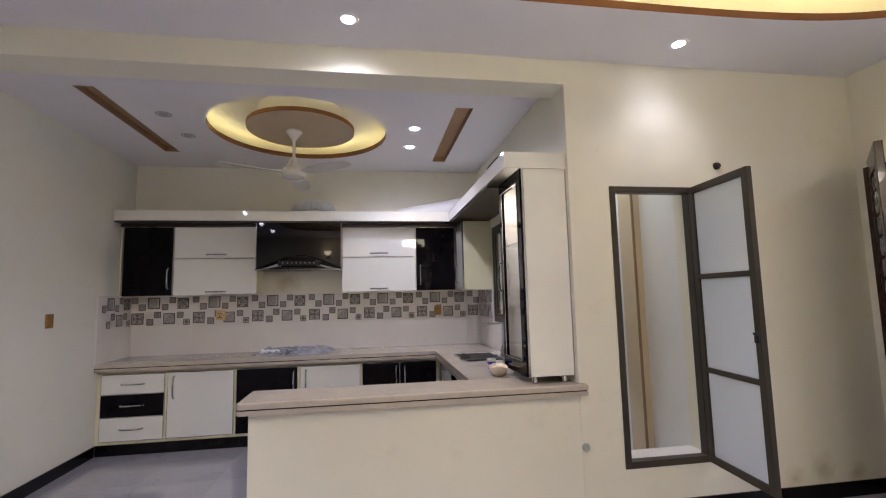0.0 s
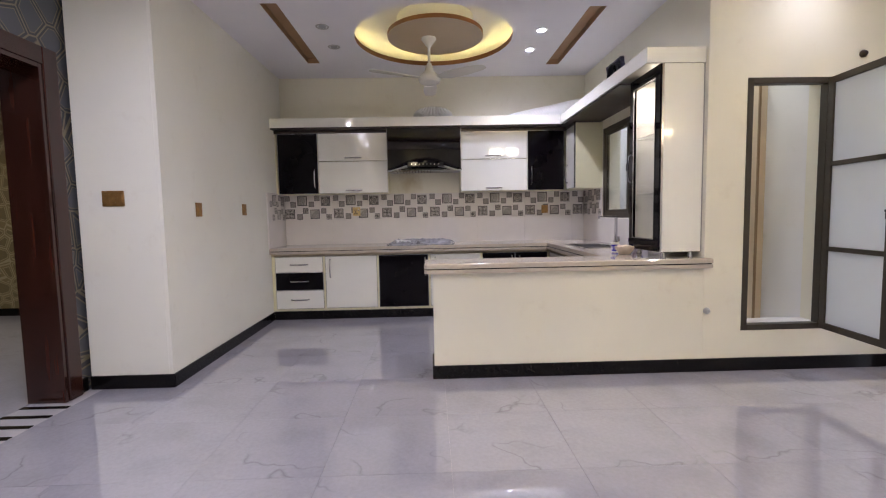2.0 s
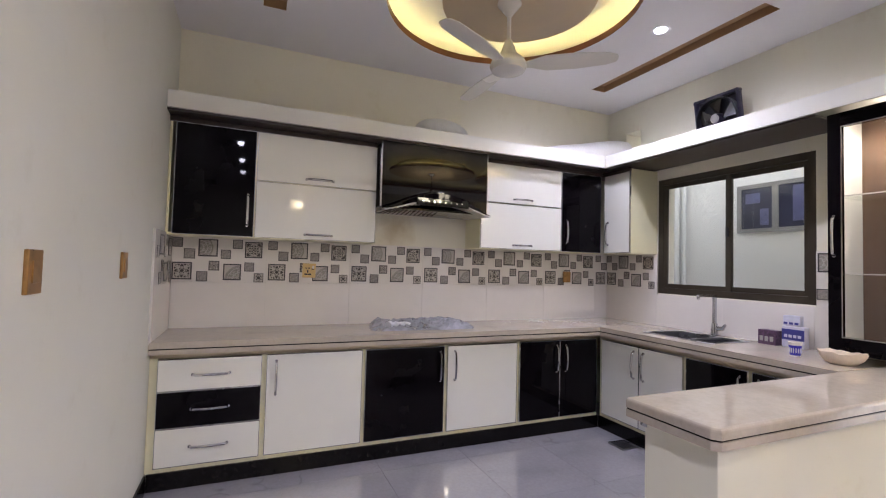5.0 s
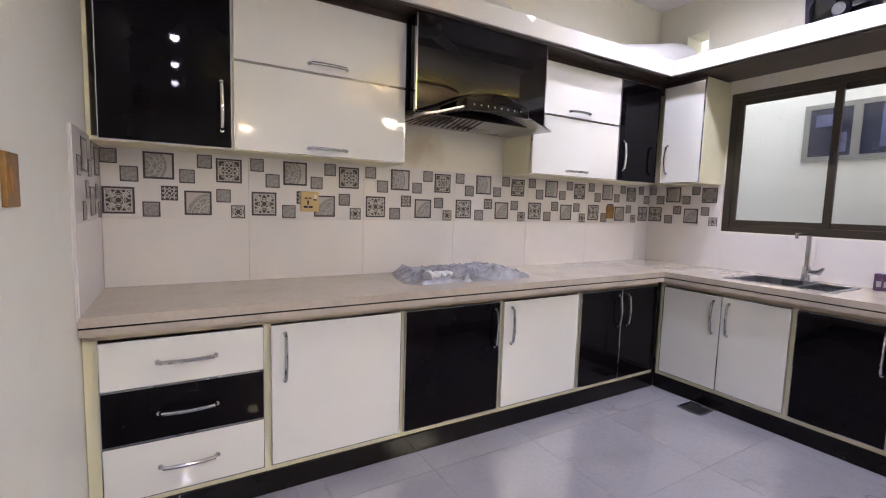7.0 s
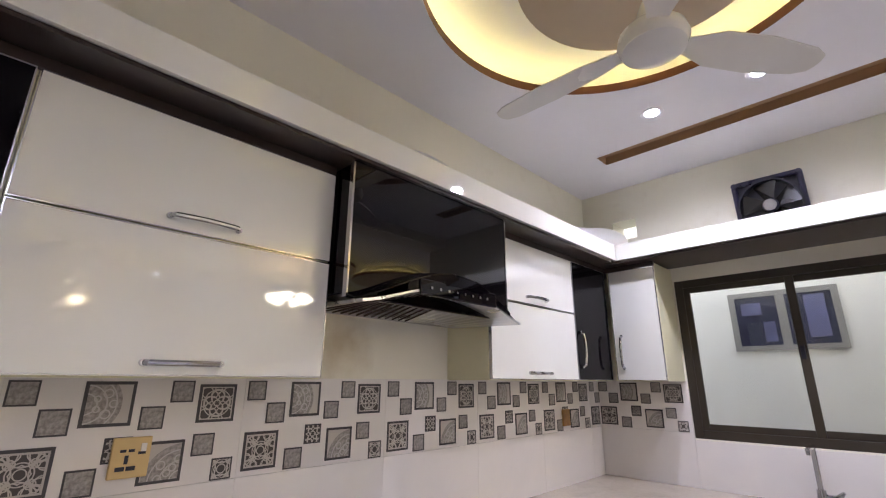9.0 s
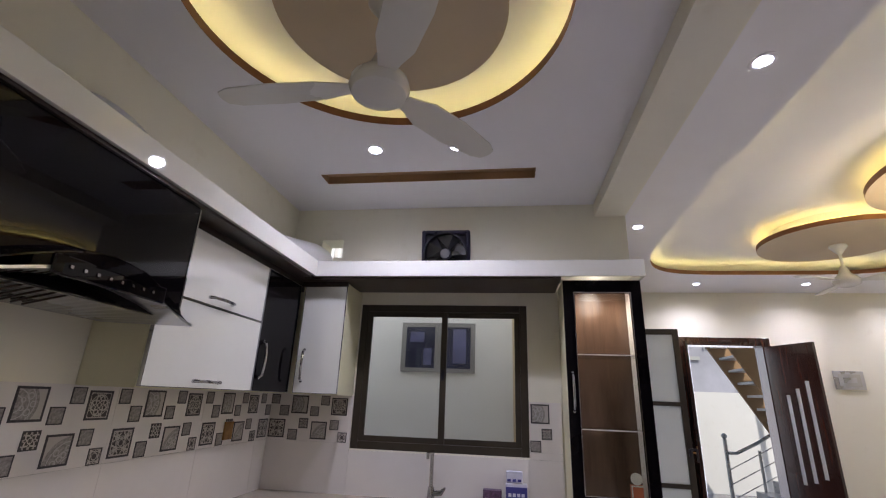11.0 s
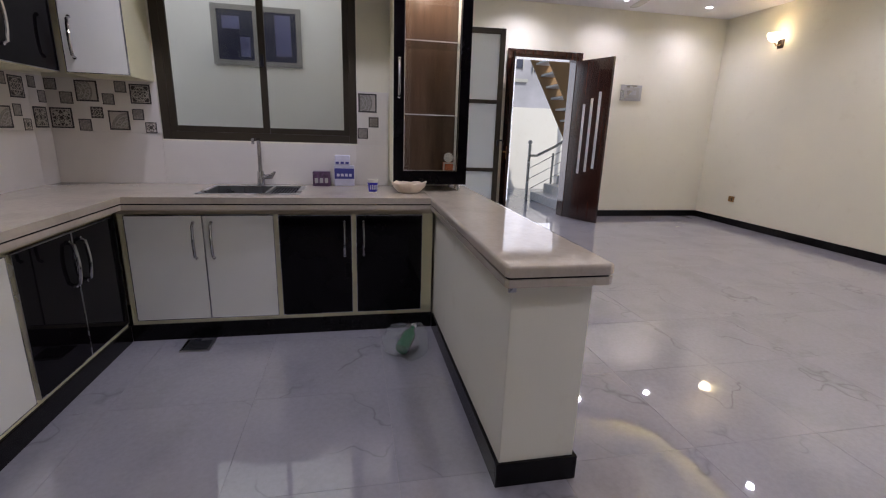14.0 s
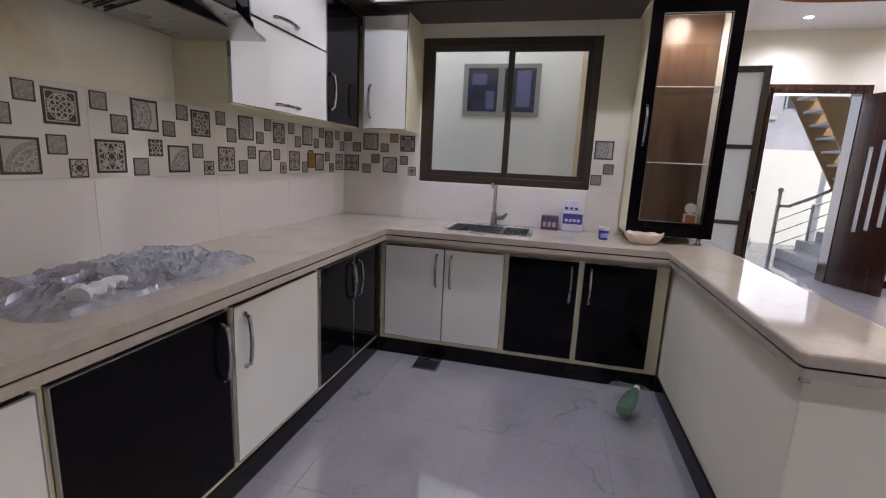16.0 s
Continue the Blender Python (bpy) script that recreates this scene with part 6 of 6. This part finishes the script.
for x in (6.25, 7.0):
    bm = bmesh.new()
    outline = [(-1.3, 0.35), (-1.05, 0.30), (0.85, 3.60), (0.85, 4.0), (0.60, 4.0)]
    a = [bm.verts.new((x, y, z)) for y, z in outline]
    b = [bm.verts.new((x + 0.04, y, z)) for y, z in outline]
    bm.faces.new(a)
    bm.faces.new(b[::-1])
    for k in range(5):
        bm.faces.new((a[k], a[(k + 1) % 5], b[(k + 1) % 5], b[k]))
    part("stringer", bm, "strip_brown", root)
for k in range(16):
    part("tread", boxes((6.30, 6.99, -1.27 + k * 0.125, -0.99 + k * 0.125, 0.52 + k * 0.215, 0.56 + k * 0.215)), "step", root)
structure("porch_slab", boxes((EAST_X + 0.22, 6.0, -0.9, 6.0, 3.0, 3.15)), "outer", "white concrete porch slab")

# ---------------------------------------------------------------- splashback and its pieces
def splash(name, m, x0, x1, z1, cuts=(), label="", z0=0.90):
    """Pale glazed tiles 0.66 wide; m maps (along, out of the wall towards -y, up)."""
    root = structure(name, xform(boxes((x0, x1, -0.006, -0.0005, z0, z1)), m), "white_grout", label)
    rows = [(z0, min(1.25, z1))] + ([(1.25, z1)] if z1 > 1.26 else [])
    for lo, hi in rows:
        x = x0
        for c in list(cuts) + [x1]:
            if c > x + 0.01:
                ob = part("wall_tile", xform(boxes((x + 0.0006, c - 0.0006, -0.012, -0.0062, lo + 0.0006, hi - 0.0006), bev=0.0008), m), "tile_white", root)
            x = c
    return root


TB = Matrix.Translation((0, BACK_Y, 0))
TL = Matrix.Translation((LEFT_X, 0, 0)) @ Matrix.Rotation(radians(90), 4, "Z")
TR = Matrix.Translation((WALL_X, 0, 0)) @ Matrix.Rotation(radians(-90), 4, "Z")
back = splash("splashback_north", TB, LEFT_X + 0.0125, WALL_X - 0.0125, 1.588, (-2.14, -1.48, -0.82, -0.16, 0.50, 1.16), "pale glazed tiles with a band of dark ornamental squares")
left = splash("splashback_west", TL, 5.19, BACK_Y - 0.001, 1.60, (5.20,), "pale glazed tiles with dark ornamental squares")
right = splash("splashback_east", TR, -BACK_Y + 0.001, -5.19, 1.588, (), "pale glazed tiles with dark ornamental squares")
low = splash("splashback_under_window", TR, -5.19, -3.64, 1.205, (-4.54, -3.88), "pale glazed tiles under the window")
side = splash("splashback_beside_window", TR, -3.868, -3.64, 1.588, (), "pale glazed tiles with dark ornamental squares", 1.2052)

# x, z, size, centre: one repeat of the band, 0.66 long
BAND = [(0.005, 1.268, 0.130, "lattice"), (0.165, 1.255, 0.075, "plain"), (0.245, 1.338, 0.073, "rosette"), (0.345, 1.266, 0.125, "fan"),
        (0.492, 1.335, 0.070, "plain"), (0.562, 1.252, 0.070, "lattice"), (0.000, 1.508, 0.070, "plain"), (0.078, 1.424, 0.075, "plain"),
        (0.172, 1.443, 0.132, "arcs"), (0.325, 1.428, 0.070, "plain"), (0.405, 1.508, 0.070, "plain"), (0.492, 1.440, 0.126, "rosette")]
SHARED = {}


def mosaic(size, kind):
    key = (size, kind)
    if key not in SHARED:
        bm = bmesh.new()
        h, e = size / 2, size * 0.072
        out = [(-h, -h), (h, -h), (h, h), (-h, h)]
        inn = [(-h + e, -h + e), (h - e, -h + e), (h - e, h - e), (-h + e, h - e)]
        base = [bm.verts.new((x, 0, z)) for x, z in out]
        top = [bm.verts.new((x * 0.985, -0.0022, z * 0.985)) for x, z in out]
        mid = [bm.verts.new((x, -0.0022, z)) for x, z in inn]
        cen = [bm.verts.new((x, -0.0012, z)) for x, z in inn]
        for k in range(4):
            j = (k + 1) % 4
            for q in ((base[k], base[j], top[j], top[k]), (top[k], top[j], mid[j], mid[k]), (mid[k], mid[j], cen[j], cen[k])):
                bm.faces.new(q)
        bm.faces.new(cen).material_index = 1
        bmesh.ops.recalc_face_normals(bm, faces=bm.faces[:])
        me = bpy.data.meshes.new("mosaic_square")
        bm.to_mesh(me)
        bm.free()
        me.materials.append(M["tile_border"])
        me.materials.append(M[kind])
        SHARED[key] = me
    return SHARED[key]


def band(root, m, x0, x1, shift):
    k = math.floor((x0 - shift) / 0.66) - 1
    while shift + k * 0.66 < x1:
        for bx, bz, size, kind in BAND:
            x = shift + k * 0.66 + bx
            if x >= x0 - 0.004 and x + size <= x1 + 0.004:
                ob = new("mosaic_square", mosaic(size, kind))
                ob.parent = root
                ob.matrix_local = m @ Matrix.Translation((x + size / 2, -0.0122, bz + size / 2))
        k += 1


band(back, TB, LEFT_X + 0.012, WALL_X - 0.012, -2.79)
band(left, TL, 5.20, BACK_Y - 0.012, 5.19)
band(right, TR, -BACK_Y + 0.012, -5.192, -BACK_Y + 0.012)
band(side, TR, -3.866, -3.64, -3.87 + 0.005 - 0.165)

# ---------------------------------------------------------------- floor
floor = structure("floor", boxes((-3.67, EAST_X + 0.22, -2.32, 6.08, -0.06, -0.004)), "grout", "polished pale grey marble floor tiles")
structure("floor_side_room", boxes((-7.85, -3.672, -2.45, 6.1, -0.06, 0.0)), "floor_tile", "polished pale grey floor of the side room")
PX, PY = 0.655, 0.660
bm = boxes((-PX / 2 + 0.0008, PX / 2 - 0.0008, -PY / 2 + 0.0008, PY / 2 - 0.0008, -0.02, 0.0))
bmesh.ops.recalc_face_normals(bm, faces=bm.faces[:])
TILE = bpy.data.meshes.new("tile")
bm.to_mesh(TILE)
bm.free()
TILE.materials.append(M["floor_tile"])
for i in range(-5, 8):
    for j in range(-9, 4):
        cx, cy = -0.06 + PX * (i + 0.5), 3.75 + PY * (j + 0.5)
        if -3.7 < cx < 5.2 and -2.4 < cy < 6.1:
            ob = new("tile", TILE)
            ob.parent = floor
            ob.location = (cx, cy, 0)
for k in range(6):
    part("threshold_inlay", boxes((-3.668, -3.345, 2.705 - 0.148 * k, 2.742 - 0.148 * k, -0.003, 0.0012)), "black_skirting", floor, "black stone inlay strip")
